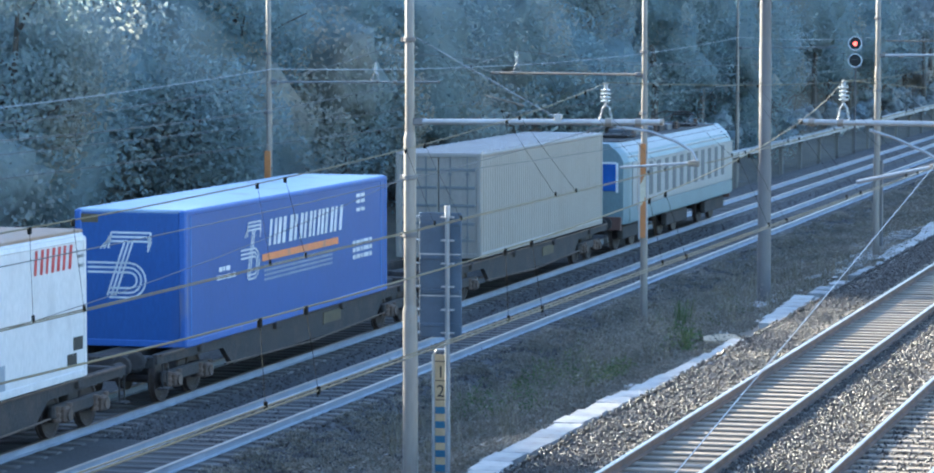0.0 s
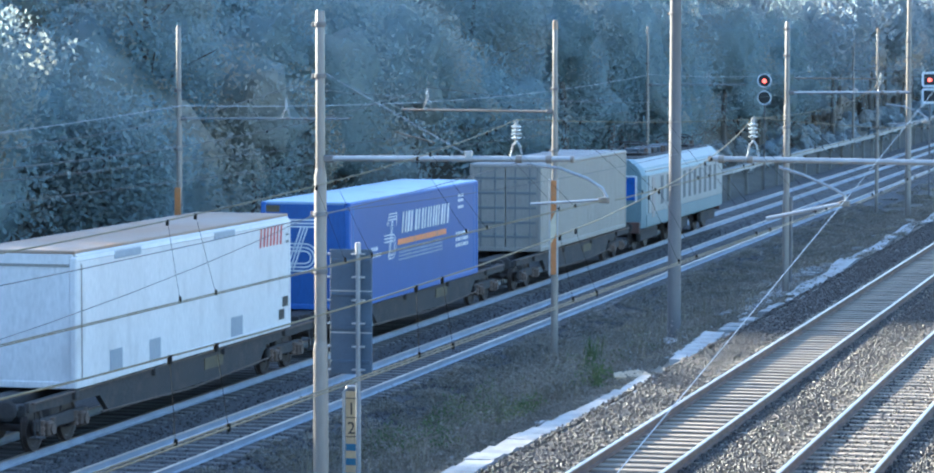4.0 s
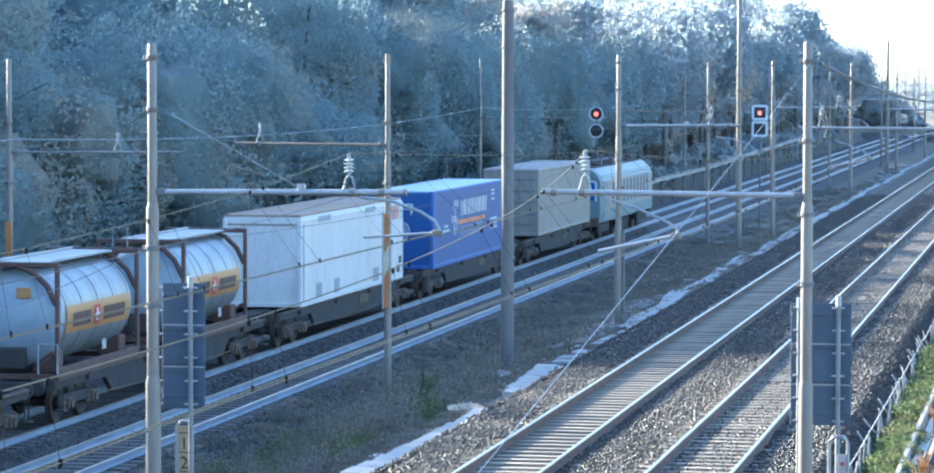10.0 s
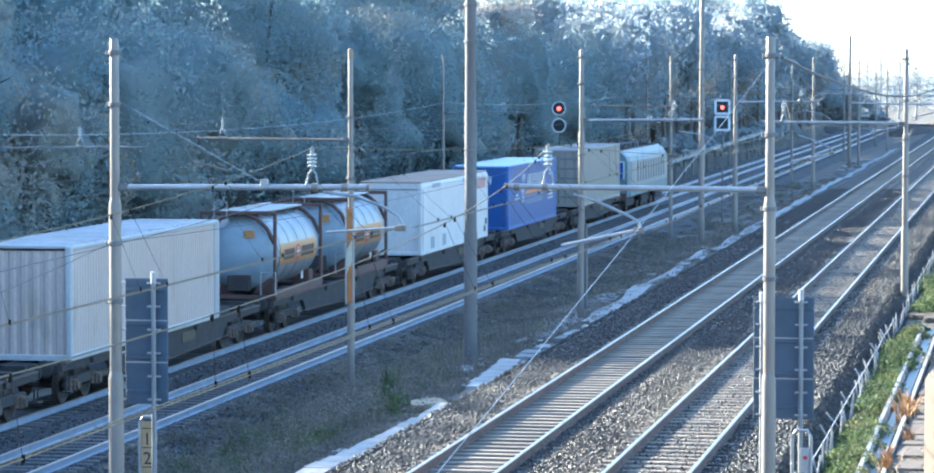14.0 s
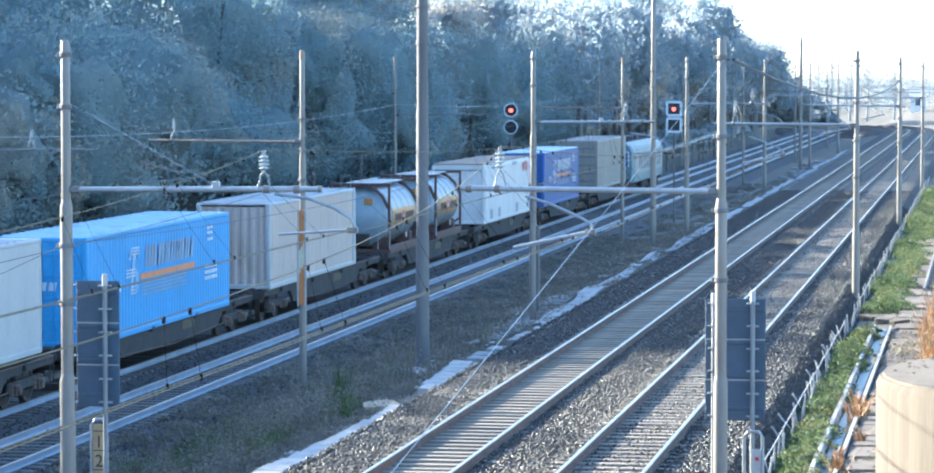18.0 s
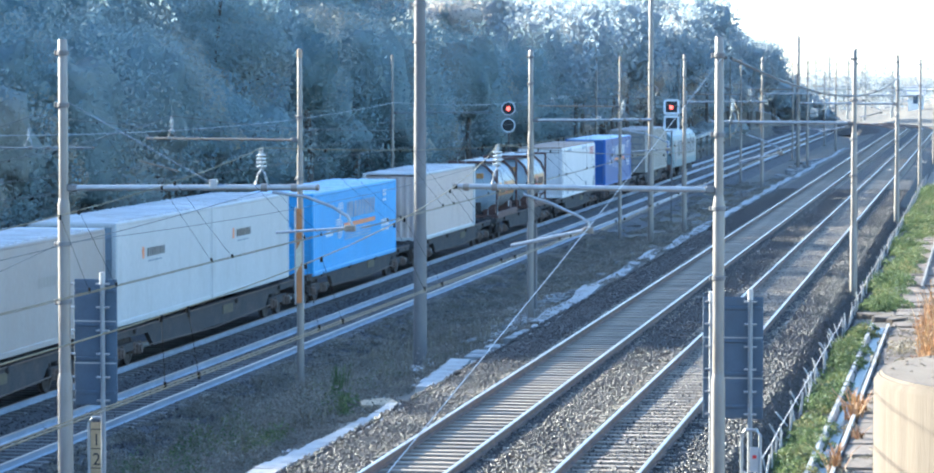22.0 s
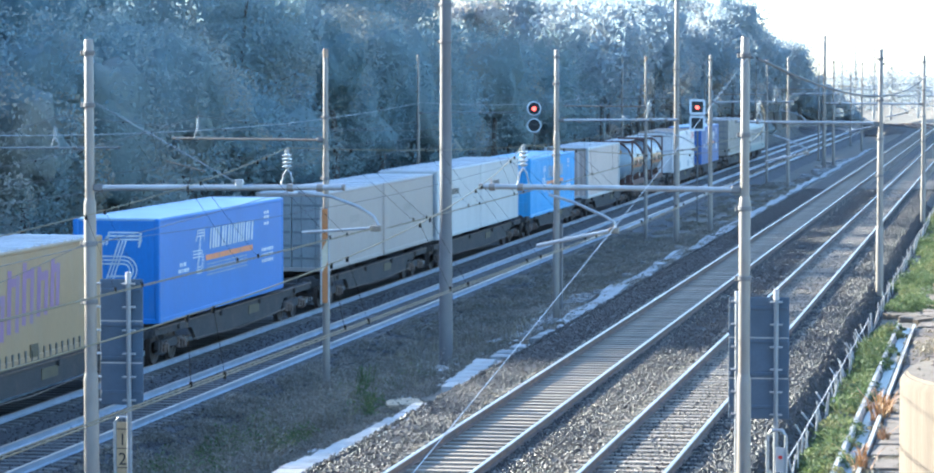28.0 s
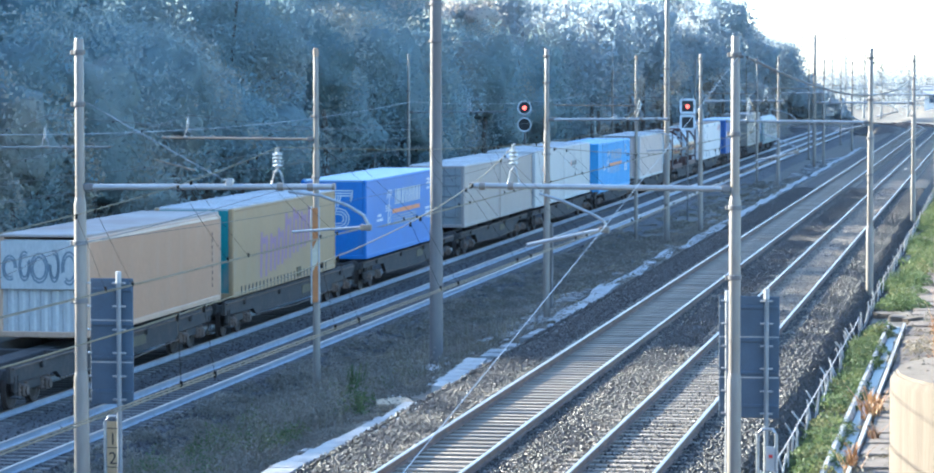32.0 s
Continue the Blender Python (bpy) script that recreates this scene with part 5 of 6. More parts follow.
kinds = [tree(1, 8.5, 2.6, 13000, 0.09, LEAF_HAZED, "dark green ivy-clad tree at the foot of the slope"),
         tree(2, 6.0, 2.4, 11000, 0.09, LEAF_HAZED, "low dark evergreen tree at the foot of the slope"),
         tree(3, 9.5, 2.4, 8000, 0.12, LEAF_DRY, "slender tree with dry yellow brown leaves")]
for i, (x, y, k, s) in enumerate(((-32.5, 66, 1, 1.0), (-33.5, 74, 0, 0.9), (-32, 83, 1, 0.9), (-34, 92, 0, 1.1), (-32.5, 101, 1, 1.1), (-34.5, 110, 0, 0.9), (-33, 119, 0, 1.0), (-32.5, 129, 1, 1.1),
                                   (-35, 138, 0, 1.2), (-33, 148, 1, 1.0), (-34, 158, 0, 1.0), (-33, 170, 0, 1.1), (-34, 182, 1, 1.2), (-35, 196, 0, 1.1), (-33, 210, 0, 1.1), (-34, 226, 1, 1.3), (-34, 245, 2, 1.1), (-34, 262, 0, 1.2))):
    m = pose(x, y, ground_z(x, y) - 0.1, 0, 0, 47 * i)
    if i < 3:
        kinds[k].matrix_basis = m
        if k == 1 and i == 2:
            kinds[2].matrix_basis = pose(-36.5, 288, ground_z(-36.5, 288), 0, 0, 20)
    else:
        c = copy_thing(kinds[k], m)
        c.scale = (s, s, s)


# ---- signals, boards and signs ----
def signal(x, y, z_top, shape, label, r=0.4):
    e = thing("railway_signal", label, "signal", "signals of the line", pose(x, y, 0))
    part("post", Geo().cyl((0, 0.12, -0.6), (0, 0.12, z_top - 0.1), 0.05, n=8), POLE_DULL, e, "thin dark post")
    for i, z in enumerate((z_top, z_top - 0.95 * r / 0.4)):
        if shape == "round":
            h = part("signal_head", Geo().lathe((0, 0.05, z), (0, -1, 0), [(0, r), (0.08, r)], 28), BLACK, e, "round black signal head")
            ring = Geo()
            for j in range(28):
                a, b = 2 * math.pi * j / 28, 2 * math.pi * (j + 1) / 28
                ring.add([(q * math.cos(w), -0.036, z + q * math.sin(w)) for q, w in ((r, a), (r, b), (r * 0.84, b), (r * 0.84, a))], [(0, 1, 2, 3)])
            part("ring", ring, WHITE_RING, h, "thin white rim")
        else:
            h = part("signal_head", Geo().box(-r, r, -0.03, 0.05, z - r * 0.95, z + r * 0.95, 0.01), BLACK, e, "square black signal head")
            f = Geo()
            for sx in (-1, 1):
                f.box(sx * r - 0.06, sx * r + 0.06, -0.05, -0.031, z - r * 0.95, z + r * 0.95)
                f.box(-r, r, -0.055, -0.036, z + sx * r * 0.95 - 0.06, z + sx * r * 0.95 + 0.06)
            part("rim", f, WHITE_RING, h, "white square rim")
        if i == 0:
            part("lamp", Geo().lathe((0, -0.04, z - 0.02), (0, -1, 0), [(0, r * 0.3), (0.05, r * 0.28)], 16), RED_LAMP, h, "lit red lamp")


signal(-27.6, 178.0, 6.0, "round", "round two-lamp railway signal showing red", 0.42)
signal(-18.0, 178.0, 6.1, "square", "square two-lamp railway signal showing red", 0.4)


def board(x0, x1, y, z0, z1, posts, label, foot):
    """The back of a dark trackside board on tube posts with clamps."""
    e = thing("trackside_board", label, "sign board", "trackside boards", pose(0, y, 0))
    b = part("panel", Geo().box(x0, x1, 0.03, 0.06, z0, z1, 0.008), SIGN_BACK, e, "dark board back")
    n = 3
    for i in range(1, n):
        z = z0 + (z1 - z0) * i / n
        part("joint", Geo().box(x0 + 0.01, x1 - 0.01, 0.02, 0.03, z - 0.012, z + 0.012), GALV_PIPE, b, "pale joint strip")
    for i in range(4):
        z = z0 + (z1 - z0) * (0.1 + 0.27 * i)
        part("stiffener", Geo().box(x0 + 0.02, x1 - 0.02, 0.0, 0.03, z - 0.03, z + 0.03, 0.008), SIGN_BACK, b)
    for p, top in posts:
        q = part("post", Geo().cyl((p, -0.06, foot), (p, -0.06, top), 0.042, n=10), POST_M, e, "galvanised tube post", True)
        part("post_cap", Geo().cyl((p, -0.06, top - 0.18), (p, -0.06, top + 0.01), 0.05, n=10), ROOF_SH, q, "white cap")
        for i in range(6):
            z = z0 + (z1 - z0) * (0.04 + 0.185 * i)
            part("clamp", Geo().box(p - 0.11, p + 0.11, -0.09, 0.0, z - 0.015, z + 0.015, 0.006), GALV_PIPE, q)
    return e


board(-15.0, -14.26, 49.3, 2.62, 4.73, ((-14.48, 4.84), (-15.08, 4.0)), "dark back of a trackside board on galvanised posts", 0.1)
board(-4.86, -3.8, 53.6, 2.1, 4.24, ((-4.02, 4.38), (-4.7, 4.33)), "wide dark back of a trackside board on two posts", 0.4)


def km_post(x, y, z_top, w, label, stripes=True):
    e = thing("kilometre_sign", label, "sign", "trackside signs", pose(x, y, 0))
    f = Geo().tube([(-w, 0, 0), (-w, 0, z_top - 0.12), (-w + 0.06, 0, z_top - 0.02), (w - 0.06, 0, z_top - 0.02), (w, 0, z_top - 0.12), (w, 0, 0)], 0.03, 8)
    part("frame", f, GALV_PIPE, e, "bent pale tube frame", True)
    pl = part("plate", Geo().box((-w + 0.03) if stripes else -0.02, w - 0.03, -0.01, 0.01, 0.3 if stripes else z_top - 0.75, z_top - (0.1 if stripes else 0.32), 0.004), SIGN_YEL if stripes else ROOF_SH, e, "faded yellow plate" if stripes else "white plate")
    if stripes:
        for i in range(5):
            z = z_top - 1.0 - i * 0.25
            part("stripe", Geo().box(-w + 0.035, w - 0.035, -0.016, -0.01, z - 0.12, z), SIGN_BLUE, pl, "dark teal stripe")
        for z in (z_top - 0.22, z_top - 0.55, z_top - 0.88):
            part("divider", Geo().box(-w + 0.035, w - 0.035, -0.014, -0.01, z - 0.008, z + 0.008), BLACK, pl, "thin dark dividing line")
        for ch, z in (("1", z_top - 0.5), ("2", z_top - 0.83)):
            cu = bpy.data.curves.new("digit", "FONT")
            cu.body, cu.size, cu.align_x, cu.extrude = ch, 0.3, "CENTER", 0.002
            cu.materials.append(BLACK)
            ob = new("digit", cu)
            ob.parent = pl
            ob.matrix_basis = pose(0, -0.016, z, 90, 0, 0)
    else:
        part("red_mark", Geo().box(0.03, w - 0.06, -0.016, -0.01, z_top - 0.52, z_top - 0.46), RED, pl, "small red mark")


km_post(-14.82, 50.0, 2.35, 0.135, "faded yellow kilometre sign with teal stripes in a tube frame")
km_post(-3.96, 53.0, 2.0, 0.16, "small white sign in a bent tube frame", False)

# ---- trough lids, debris ----
lid_mesh = Geo().box(-0.28, 0.28, -0.49, 0.49, -0.2, 0.04, 0.012).data("lid", LID)
old_lid_mesh = Geo().box(-0.27, 0.27, -0.49, 0.49, -0.2, 0.02, 0.012).data("lid", LID_OLD)
tro = thing("cable_trough", "line of weathered concrete cable trough lids, some missing", "cable trough", kind="structure")
y = 40.0
while y < 97:
    if not (69.3 < y < 73.0 or (y > 80 and random.random() < 0.16)):
        x = -13.45 + 0.22 * math.sin(y * 0.21) + random.uniform(-0.06, 0.06)
        ob = new("lid", lid_mesh if y < 80 else old_lid_mesh)
        ob.parent = tro
        ob.matrix_basis = pose(x, y, (0.5 if y < 80 else 0.41) + random.uniform(-0.012, 0.016), random.uniform(-1, 1), random.uniform(-1.5, 1.5), random.uniform(-3.5, 3.5))
    y += 0.99
rtr = thing("raised_cable_trough", "pale raised concrete cable trough on short posts along the slope's foot", "cable trough", kind="structure")
trough_z = lambda y: 1.17 + 0.75 * min(1, max(0, (y - 235) / 90))
tr_mesh = Geo().box(-0.16, 0.16, -1.48, 1.48, -0.16, 0.06, 0.015).box(-0.19, 0.19, -1.47, 1.47, 0.064, 0.11, 0.015).data("trough_length", LID)
tr_post = Geo().box(-0.09, 0.09, -0.09, 0.09, -2.6, -0.165, 0.015).box(-0.2, 0.2, -0.07, 0.07, -0.28, -0.165, 0.01).data("trough_post", CONC)
for i in range(72):
    y = 112 + 3.0 * i
    for nm, me in (("trough_length", tr_mesh), ("trough_post", tr_post))[:1 + i % 2]:
        ob = new(nm, me)
        ob.parent = rtr
        ob.matrix_basis = pose(-27.9 + 0.03 * math.sin(i * 1.7), y - 1.5 * (nm == "trough_post"), trough_z(y) + random.uniform(-0.015, 0.015), random.uniform(-0.3, 0.3), random.uniform(-2, 2), random.uniform(-0.3, 0.3))
tp, n = Geo(), 200
wob = lambda y, k: 0.22 * noise.noise((y * 0.16, k, 2)) + 0.08 * noise.noise((y * 0.7, k, 5))
rows = [(y, -14.05 + 0.5 * noise.noise((y * 0.09, 3, 0)), 0.29 - 0.0006 * (y - 97)) for y in (96 + i * 1.1 for i in range(n))]
edge = [[(x + sgn * (w + wob(y, sgn)), y, ground_z(x, y) + 0.1) for y, x, w in rows] for sgn in (-1, 1)]
low = [[(x, y, z - 0.2) for x, y, z in e2] for e2 in edge]
v = low[0] + edge[0] + edge[1] + low[1]
tp.add(v, [(c * n + i, (c + 1) * n + i, (c + 1) * n + i + 1, c * n + i + 1) for c in range(3) for i in range(n - 1)])
tagged(new("trodden_path", tp.data("trodden_path", LID_OLD, True)), "narrow pale trodden path winding beside the ballast", "path", kind="structure")
flat = Geo()
for i in range(420):
    if i % 2:
        x, y = random.uniform(-15.6, -14.4), random.uniform(92, 110)
    else:
        x, y = random.uniform(-16.8, -14.4), random.uniform(108, 290)
    r, k = random.uniform(0.06, 0.26) * (1 + max(0, y - 120) / 90), 6
    z = ground_z(x, y)
    rim = [(x + r * random.uniform(0.6, 1.2) * math.cos(1.047 * j), y + r * random.uniform(0.7, 1.6) * math.sin(1.047 * j)) for j in range(k)]
    flat.add([(a, b, z - 0.1) for a, b in rim] + [(a, b, z + 0.1) for a, b in rim], [tuple(range(k, 2 * k))] + [(j, (j + 1) % k, k + (j + 1) % k, k + j) for j in range(k)])
tagged(new("flat_rubble", flat.data("flat_rubble", LID_OLD)), "pale flat rubble scattered on the dark soil", "rubble", kind="stuff")
for x, y, z, sx, sy, rz in ((-14.15, 71.2, 0.36, 0.5, 0.85, 20), (-14.9, 82.9, 0.05, 0.9, 1.3, 5), (-15.9, 82.0, -0.17, 0.9, 1.0, -8), (-3.0, 95.0, 0.66, 0.4, 0.5, 30), (-2.6, 93.9, 0.7, 0.3, 0.6, -20), (-3.5, 96.5, 0.62, 0.25, 0.5, 55)):
    n = 9
    rim = [(sx * (0.75 + 0.35 * random.random()) * math.cos(6.283 * k / n), sy * (0.75 + 0.35 * random.random()) * math.sin(6.283 * k / n)) for k in range(n)]
    g = Geo().add([(a, b, -0.25) for a, b in rim] + [(a, b, 0.07 + 0.03 * random.random()) for a, b in rim], [tuple(range(n)), tuple(range(n, 2 * n))] + [(k, (k + 1) % n, n + (k + 1) % n, n + k) for k in range(n)])
    ob = new("broken_slab", g.data("broken_slab", TAN_SLAB if y < 75 else LID_OLD if x < -10 else CONC_DIRTY))
    ob.matrix_basis = pose(x, y, z - 0.1, 1, -2, rz)
    tagged(ob, "broken pale concrete slab lying in the grass", "concrete slab", "broken slabs")

# ---- right-hand bank: fence, gutter, path, round concrete wall ----
gut = thing("concrete_gutter", "pale concrete drainage gutter beside the fence", "gutter", kind="structure")
part("channel", Geo().sweep([(-0.28, 0.0), (-0.28, 0.25), (-0.2, 0.25), (-0.14, 0.08), (0.14, 0.08), (0.2, 0.25), (0.28, 0.25), (0.28, 0.0)], [(-3.02 + 0.02 * math.sin(y), y, 0.42) for y in (45, 60, 75, 92)]), LID_OLD, gut)
part("channel", Geo().sweep([(-0.28, 0.0), (-0.28, 0.25), (-0.2, 0.25), (-0.14, 0.08), (0.14, 0.08), (0.2, 0.25), (0.28, 0.25), (0.28, 0.0)], [(-1.9, y, 0.45) for y in (108, 150, 200, 260)]), CONC, gut)
WET = mat("shallow_standing_water", (0.07, 0.075, 0.07), 0.4, 0.0, scale=1.5, fine=6, bump=0.05)
part("standing_water", Geo().box(-3.13, -2.91, 45, 92, 0.5, 0.545), WET, gut, "shallow water that mirrors the sky")
path_slab = Geo().box(-0.55, 0.55, -0.95, 0.95, -0.08, 0.04, 0.02).data("slab", PATH_SLAB)
pth = thing("concrete_path", "path of weathered concrete slabs beside the gutter", "path", kind="structure")
for i in range(70):
    ob = new("slab", path_slab)
    ob.parent = pth
    ob.matrix_basis = pose(-2.15, 46 + i * 1.95, 0.56 + random.uniform(-0.03, 0.03), random.uniform(-1.5, 1.5), random.uniform(-1.5, 1.5), random.uniform(-2, 2))
stake = Geo().box(-0.019, 0.019, -0.016, 0.016, -0.3, 0.6, 0.006).data("stake", LID)
FENCE = thing("stake_fence", "low fence of leaning pale stakes with a top rail", "fence")
fy = 45.0
while fy < 215:
    ob = new("stake", stake)
    ob.parent = FENCE
    ob.matrix_basis = pose(-4.02, fy, 0.42, random.uniform(-6, 6), random.uniform(-40, 14) if fy < 88 else random.uniform(-8, 12), random.uniform(-30, 30))
    fy += 0.95 if fy < 92 else 1.6
part("top_rail", Geo().tube([(-4.06, y, 0.95 + 0.04 * math.sin(y)) for y in range(45, 92, 3)], 0.014, 6), LID, FENCE, "thin pale top rail")
part("top_rail", Geo().tube([(-3.98, y, 0.98 + 0.04 * math.sin(y)) for y in range(96, 216, 4)], 0.02, 6), CONC, FENCE, "thin pale top rail")

drum = thing("round_concrete_wall", "round cream concrete wall with a dirty flat top", "wall", kind="structure", at=pose(2.4, 40.0, 0.2))
part("wall", Geo().lathe((0, 0, -0.2), (0, 0, 1), [(0, 3.8), (4.2, 3.8), (4.3, 3.74)], 96), CONC_CREAM, drum, "cream stained wall face", True)
part("dirty_top", Geo().lathe((0, 0, 4.1), (0, 0, 1), [(0, 3.72), (0.03, 3.7), (0.06, 2.0)], 64), CONC_DIRTY, drum, "dirt and rubble on top")


rub = Geo()
for i in range(900):
    w, q, h = random.uniform(0, 6.283), 3.65 * math.sqrt(random.random()), random.uniform(0.008, 0.026)
    rub.lathe((q * math.cos(w), q * math.sin(w), 4.12), (random.uniform(-0.4, 0.4), random.uniform(-0.4, 0.4), 1), [(0, h * 1.5), (h, h * 1.2), (h * 1.4, h * 0.4)], 5)
part("rubble", rub, CONC_DIRTY, drum, "small rubble on the wall top")["kind"] = "stuff"


def plants(name, label, places, leaves, size, m, h=0.5):
    pts = []
    for x, y, r in places:
        z = ground_z(x, y) if not -19.75 < x < -18.6 else -0.24 - 0.36 * (x + 19.55)
        n = int(leaves * r * r * 4) + 30
        a, q = rng.uniform(0, 6.283, n), np.sqrt(rng.uniform(0, 1, n)) * r
        zz = rng.uniform(0, 1, n) * h * r * (1.2 - q / r)
        pts.append(np.stack([x + q * np.cos(a), y + q * np.sin(a) * 1.5, z + zz + 0.03], 1))
    v, f = leaf_quads(np.concatenate(pts), size)
    ob = new(name, raw_mesh(name, v, f, m))
    return tagged(ob, label, "plants", kind="stuff")


def blades(name, label, clumps, m, width=0.014, lean=0.5):
    """Clumps of narrow bent blades: base, bend and drooping tip."""
    v, f = [], []
    for x, y, n, h in clumps:
        z = ground_z(x, y) if not -19.75 < x < -18.6 else -0.24 - 0.36 * (x + 19.55)
        for _ in range(n):
            a, ln, o = rng.uniform(0, 6.283), h * rng.uniform(0.55, 1.1), lean * rng.uniform(0.3, 1.2)
            bx, by = x + rng.normal() * 0.12 * h, y + rng.normal() * 0.16 * h
            dx, dy, k = math.cos(a), math.sin(a), len(v)
            for q, up, ww in ((0.0, -0.05, 1.0), (0.35, 0.62, 0.9), (0.8, 0.95, 0.55), (1.15, 0.86, 0.1)):
                px, py, pz = bx + dx * q * o * ln, by + dy * q * o * ln, z + up * ln
                v += [(px - dy * width * ww, py + dx * width * ww, pz), (px + dy * width * ww, py - dx * width * ww, pz)]
            f += [(k + 2 * i, k + 2 * i + 1, k + 2 * i + 3, k + 2 * i + 2) for i in range(3)]
    return tagged(new(name, raw_mesh(name, np.array(v), np.array(f), m)), label, "plants", kind="stuff")


GREEN = leaf_mat("fresh_green_weeds", (0.05, 0.07, 0.025), (0.075, 0.095, 0.035), (0.13, 0.12, 0.05), scale=0.8, translucent=0.6, gloss=0.3)
DRYGRASS = leaf_mat("dry_yellow_grass", (0.11, 0.095, 0.06), (0.15, 0.125, 0.08), (0.22, 0.18, 0.11), scale=0.8)
RUSTY = leaf_mat("orange_dry_shrub", (0.16, 0.08, 0.03), (0.24, 0.12, 0.04), (0.3, 0.2, 0.08), scale=1.2)
WEED = leaf_mat("dull_brown_weeds", (0.135, 0.12, 0.096), (0.175, 0.152, 0.12), (0.225, 0.192, 0.15), scale=0.6, gloss=0.2)
U = rng.uniform
plants("green_weeds", "fresh green weeds along the fence and gutter", [(U(-3.85, -3.3), U(48, 92), U(0.25, 0.5)) for _ in range(110)] + [(U(-3.8, -2.6), U(98, 200), U(0.3, 0.75)) for _ in range(120)], 420, 0.04, GREEN, 0.8)
plants("orange_shrub", "dry orange shrubs beside the path", [(U(-1.5, -0.4), U(74, 94), U(0.3, 0.7)) for _ in range(30)], 200, 0.045, RUSTY, 1.8)
plants("path_weeds", "dry weeds and leaf litter on the sandy path", [(U(-2.75, -1.5), U(50, 96), U(0.1, 0.35)) for _ in range(150)], 160, 0.035, DRYGRASS, 0.6)
plants("dry_grass", "dry grass and low weeds between the tracks", [(U(-19.3, -13.9), U(50, 230), U(0.2, 0.55)) for _ in range(300)], 110, 0.045, DRYGRASS, 0.35)
plants("dark_weeds", "dark low weeds between the tracks", [(U(-19.5, -14.2), U(50, 240), U(0.2, 0.6)) for _ in range(380)] + [(-17.9 + U(-0.4, 0.4), 79.0 + U(-0.8, 0.4), 0.4) for _ in range(8)], 110, 0.05, WEED, 0.4)
plants("fine_weeds", "sparse short weeds and litter on the dark soil", [(U(-19.7, -13.9), U(50, 160), U(0.08, 0.35)) for _ in range(4800)], 260, 0.028, WEED, 0.5)
plants("tall_weeds", "tall dead brown weeds and brambles between the tracks", [(U(-18.2, -15.2), U(58, 84), U(0.35, 0.75)) for _ in range(70)] + [(U(-18.4, -17.4), U(76, 84), U(0.3, 0.6)) for _ in range(14)], 260, 0.035, WEED, 1.5)
plants("bramble", "dull green brambles among the dead weeds", [(U(-18.0, -15.4), U(60, 82), U(0.3, 0.6)) for _ in range(26)], 300, 0.035, GREEN, 1.2)
plants("bright_tuft", "pale green grass tuft beside a broken slab", [(-14.9, 71.5, 0.35), (-15.4, 71.0, 0.3), (-15.9, 74.5, 0.35), (-14.5, 69.0, 0.22)], 500, 0.05, GREEN, 1.6)

blades("orange_reeds", "dry orange reeds leaning over the gutter", [(-2.75, 58.5, 34, 0.55), (-2.8, 67.5, 40, 0.75), (-2.65, 68.6, 26, 0.6), (-2.55, 63.5, 22, 0.45)], RUSTY, 0.02, 0.9)
blades("tall_dry_grass", "tall dry grass and green reeds beside the path", [(U(-1.5, -0.3), U(76, 95), 26, U(0.8, 1.6)) for _ in range(34)], RUSTY, 0.016, 0.45)
blades("dead_stalks", "pale dead stalks standing among the weeds", [(U(-18.4, -14.6), U(56, 96), 9, U(0.35, 0.9)) for _ in range(150)], DRYGRASS, 0.009, 0.35)
blades("green_reeds", "fresh green reed clump by the broken slab", [(-16.2, 76.3, 40, 0.95), (-15.2, 71.8, 30, 0.5)], GREEN, 0.014, 0.4)
lit = Geo()
for i in range(90):
    x, y, r = random.uniform(-18.2, -14.0), random.uniform(52, 110), random.uniform(0.03, 0.09)
    z = ground_z(x, y) + 0.05
    lit.add([(x - r, y - r * 2, z), (x + r, y - r, z + 0.02), (x + r * 0.8, y + r * 2, z + 0.05), (x - r, y + r, z + 0.02)], [(0, 1, 2, 3)])
tagged(new("litter", lit.data("litter", LID)), "scattered scraps of pale litter on the soil", "litter", kind="stuff")

# loose ballast stones
oct_v = np.array([(1, 0, 0), (-1, 0, 0), (0, 1, 0), (0, -1, 0), (0, 0, 1), (0, 0, -1)], dtype=float)
oct_f = np.array([(0, 2, 4), (2, 1, 4), (1, 3, 4), (3, 0, 4), (2, 0, 5), (1, 2, 5), (3, 1, 5), (0, 3, 5)])


def stones(name, label, boxes, r, m=STONE):
    cs = []
    for xa, xb, ya, yb, z, slope, n in boxes:
        x, yy = rng.uniform(xa, xb, n), ya + (yb - ya) * rng.uniform(0, 1, n) ** 1.6
        cs.append(np.stack([x, yy, z + slope * (x - xa) + rng.uniform(-0.01, 0.02, n)], 1))
    c = np.concatenate(cs)
    n = len(c)
    s = rng.uniform(0.6, 1.4, (n, 1, 3)) * r
    v = oct_v[None] * s + rng.normal(size=(n, 6, 3)) * r * 0.22 + c[:, None]
    f = (oct_f[None] + 6 * np.arange(n)[:, None, None]).reshape(-1, 3)
    ob = new(name, raw_mesh(name, v.reshape(-1, 3), f, m))
    tagged(ob, label, "ballast stones", kind="stuff")


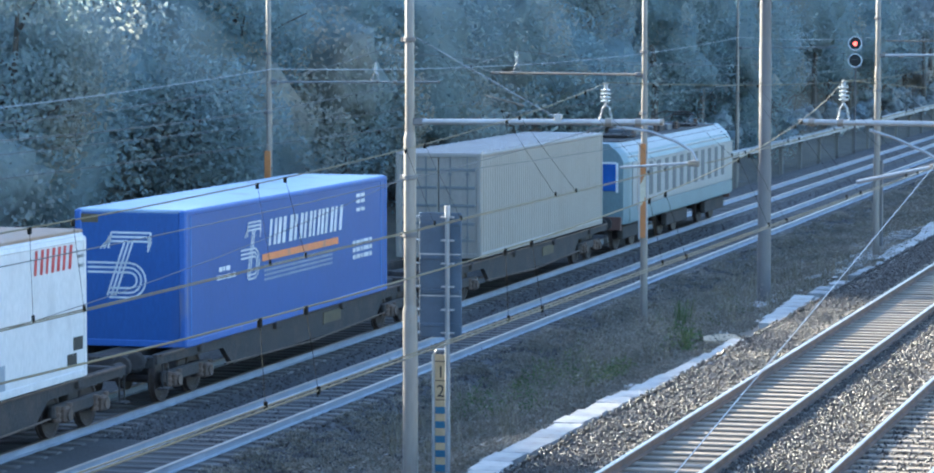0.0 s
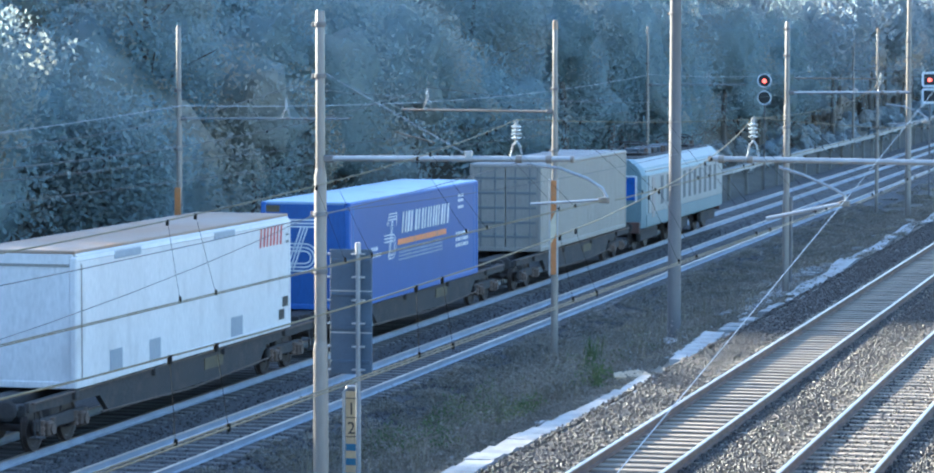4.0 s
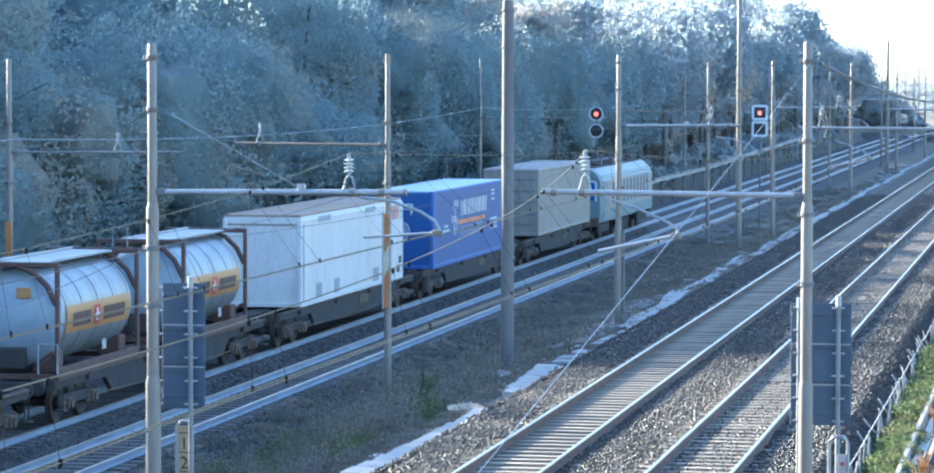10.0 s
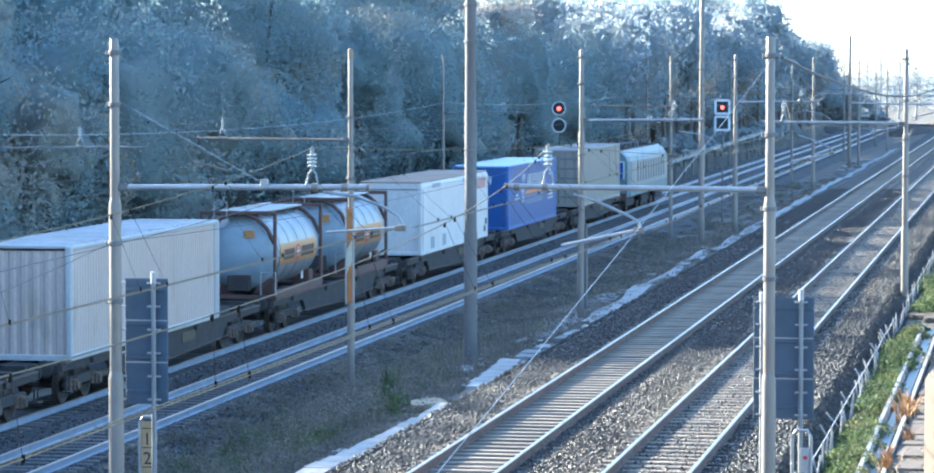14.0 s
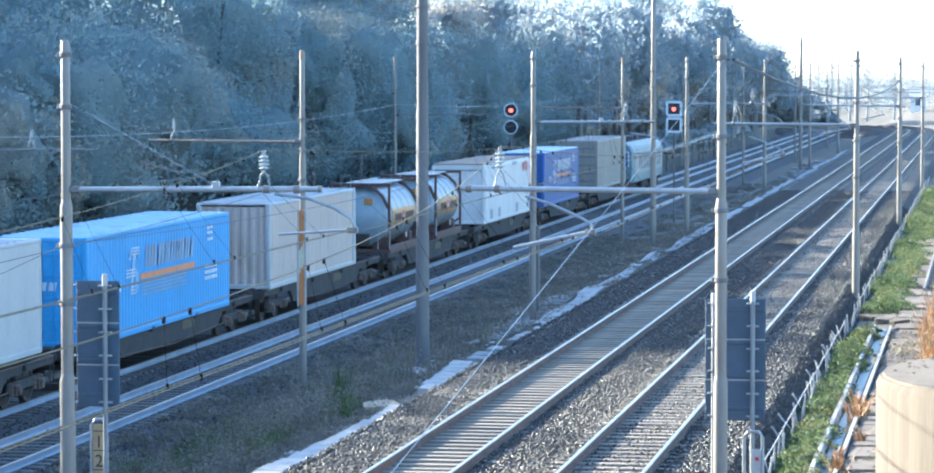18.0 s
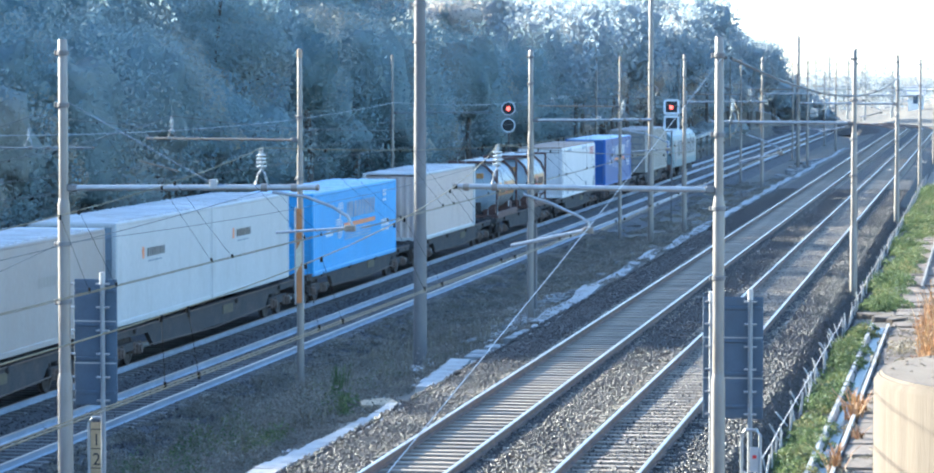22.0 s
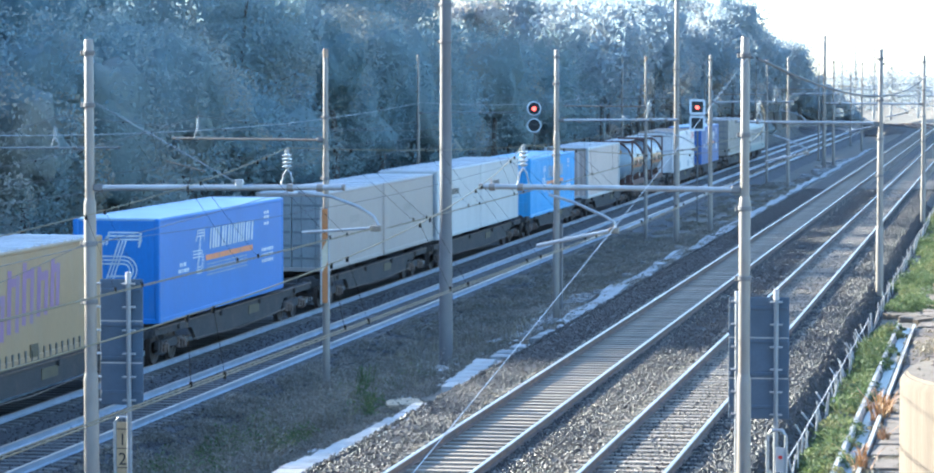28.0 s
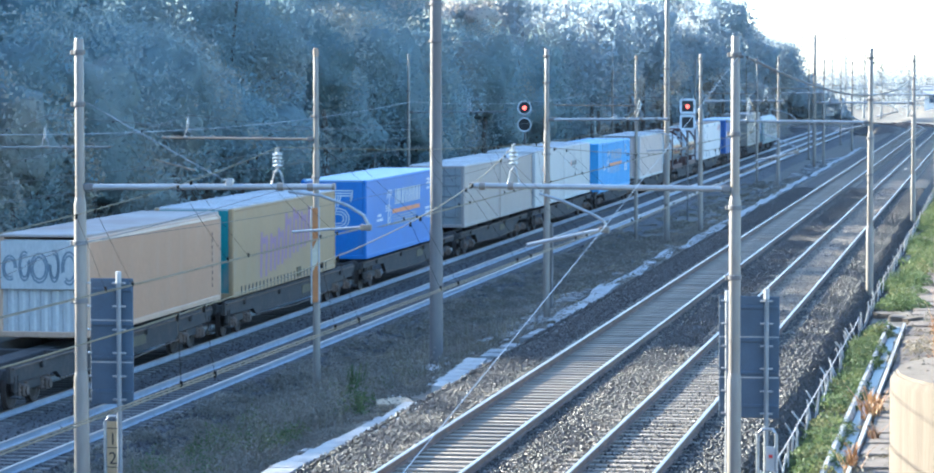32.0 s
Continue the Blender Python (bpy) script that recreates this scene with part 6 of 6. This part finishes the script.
zu = RISE - 0.25
stones("loose_ballast", "loose crushed stones on the upper ballast bed",
       [(-12.6, -11.0, 41, 190, zu + 0.08, 0, 17000), (-13.7, -12.5, 41, 170, 0.2, 0.6, 14000), (-9.28, -7.6, 41, 190, zu + 0.08, 0, 20000), (-9.3, -8.6, 41, 150, zu + 0.09, 0, 5000), (-7.4, -6.1, 41, 190, zu + 0.07, 0, 9000)], 0.027)
stones("shoulder_stones", "loose stones on the ballast shoulder, shade in their colour", [(-4.72, -3.45, 44, 170, zu + 0.1, -0.7, 30000), (-5.95, -4.6, 41, 190, zu + 0.08, 0, 15000)], 0.032, STONE_SHADED)
stones("soil_clods", "dark clods and pebbles on the soil beside the lower track", [(-18.7, -17.2, 52, 160, -0.53, 0, 5000), (-19.7, -18.6, 52, 160, -0.2, -0.33, 5000)], 0.03, STONE_LOW)
stones("lower_loose_ballast", "loose dark stones on the lower ballast bed", [(-23.5, -19.6, 55, 150, -0.2, 0, 9000)], 0.04, STONE_LOW)

# ---- distance: white wall, trees and houses where the line bends ----
WHITE_WALL = mat("sunlit_white_wall", (0.75, 0.73, 0.68), 0.8, scale=0.4, bump=0.05)
for x, y, w, h in ((-14, 630, 3, 3.0), (-2, 680, 16, 7), (22, 700, 20, 9)):
    e = thing("far_house", "far pale sunlit house front", "house", "far houses", pose(x, y, 0))
    part("house_wall", Geo().box(-w / 2, w / 2, 0, 8, -1, h), WHITE_WALL, e)
    part("house_roof", Geo().add([(-w / 2 - 0.4, -0.4, h), (w / 2 + 0.4, -0.4, h), (w / 2 + 0.4, 8.4, h), (-w / 2 - 0.4, 8.4, h), (-w / 2 - 0.4, 4, h + 2), (w / 2 + 0.4, 4, h + 2)], [(0, 1, 5, 4), (2, 3, 4, 5), (0, 4, 3), (1, 2, 5), (0, 3, 2, 1)]), ROOF_SH, e, "low pale roof")
    for i in range(max(1, int(w / 3))):
        part("window", Geo().box(-w / 2 + 1 + i * 3, -w / 2 + 2 + i * 3, -0.03, 0.02, h * 0.5, h * 0.5 + 1.4), SIGN_BACK, e)
for x, y, z0, z1, w in ((-26.2, 478, 1.1, 2.4, 1.6), (-24.4, 479, 1.5, 3.9, 0.8)):
    e = thing("far_board", "white sunlit board on two posts by the line's bend", "sign board", "far white boards", pose(x, y, 0, 0, 0, -40))
    part("panel", Geo().box(-w / 2, w / 2, -0.04, 0.04, z0, z1, 0.01), WHITE_WALL, e)
    for u in (-0.4, 0.4):
        part("post", Geo().cyl((u * w, 0.07, -0.8), (u * w, 0.07, z1 - 0.1), 0.05, n=8), POST_M, e)
fp, ft = [], []
for i in range(85):
    x, y = U(-75, 60), U(560, 900)
    r = U(2.5, 6.0)
    fp.append(crown_points(x, y, r * 0.9, r, r * U(0.8, 1.3), 800))
for i in range(26):
    x, y = -27.0 - 0.75 * i + U(-1, 1), U(484, 520)
    top = 2.6 + 1.02 * (-27.0 - x) * 0.95 + U(-0.6, 0.6)
    h = max(1.4, min(4.5, top * 0.5))
    ft.append(crown_points(x, y, top - h, 2.4, h, 11100))
    if top > 8:
        ft.append(crown_points(x, y, top - 2.6 * h, 2.6, h * 1.3, 1100))
v, f = leaf_quads(np.concatenate(ft), 0.17)
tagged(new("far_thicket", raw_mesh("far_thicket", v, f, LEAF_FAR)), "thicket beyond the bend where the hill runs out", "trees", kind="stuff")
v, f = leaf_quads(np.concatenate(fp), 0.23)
# Distant leaves are tinted pale and bluish in place of haze.
tagged(new("distant_trees", raw_mesh("distant_trees", v, f, leaf_mat("hazed_distant_leaves", (0.15, 0.17, 0.185), (0.17, 0.185, 0.19), (0.2, 0.2, 0.19), translucent=0.9, each=0.1, gloss=0.1))), "distant trees beyond the bend, haze in their colour", "trees", kind="stuff")
TWIGS = mat("pale_bare_twigs", (0.3, 0.3, 0.29), 0.9, scale=1.0, bump=0.0)
for x, y, top in ((-27.5, 548, 15.0), (-24.5, 556, 13.2), (-21.0, 545, 9.5), (-30.5, 560, 12.0), (-16.5, 552, 8.5)):
    e = thing("bare_tree", "tall bare tree far beyond the bend of the line", "tree", "bare trees beyond the bend", pose(x, y, 0))
    part("trunk", Geo().tube([(0, 0, -0.5), (0.2, 0, top * 0.45), (0.1, 0.1, top * 0.98)], [0.22, 0.14, 0.03], 6), TWIGS, e)
    twigs = Geo()
    for i in range(42):
        h, w, ln = top * (0.3 + 0.65 * i / 42), U(0, 6.283), U(0.8, 2.2) * (1.15 - i / 55)
        tip = (math.cos(w) * ln, math.sin(w) * ln, h + ln * U(0.4, 0.9))
        twigs.tube([(0.12, 0, h), tip], [0.045, 0.012], 4)
        for _ in range(3):
            q = U(0.35, 0.9)
            a = (0.12 + (tip[0] - 0.12) * q, tip[1] * q, h + (tip[2] - h) * q)
            twigs.tube([a, (a[0] + U(-0.6, 0.6), a[1] + U(-0.6, 0.6), a[2] + U(0.2, 0.7))], [0.022, 0.008], 4)
    part("bare_crown", twigs, TWIGS, e, "fine pale bare branches")


# ---- movement of the train ----
def motions():
    for e, offset, z in MOVING:
        walk(e, [(t, pose(T1, offset + travel(t), z)) for t in range(0, 33)])
    for w, y, r in TURNING:
        walk(w, [(t, pose(0, y, r, math.degrees(-travel(t) / r) % 360)) for t in (i / 15 for i in range(481))])


motions()
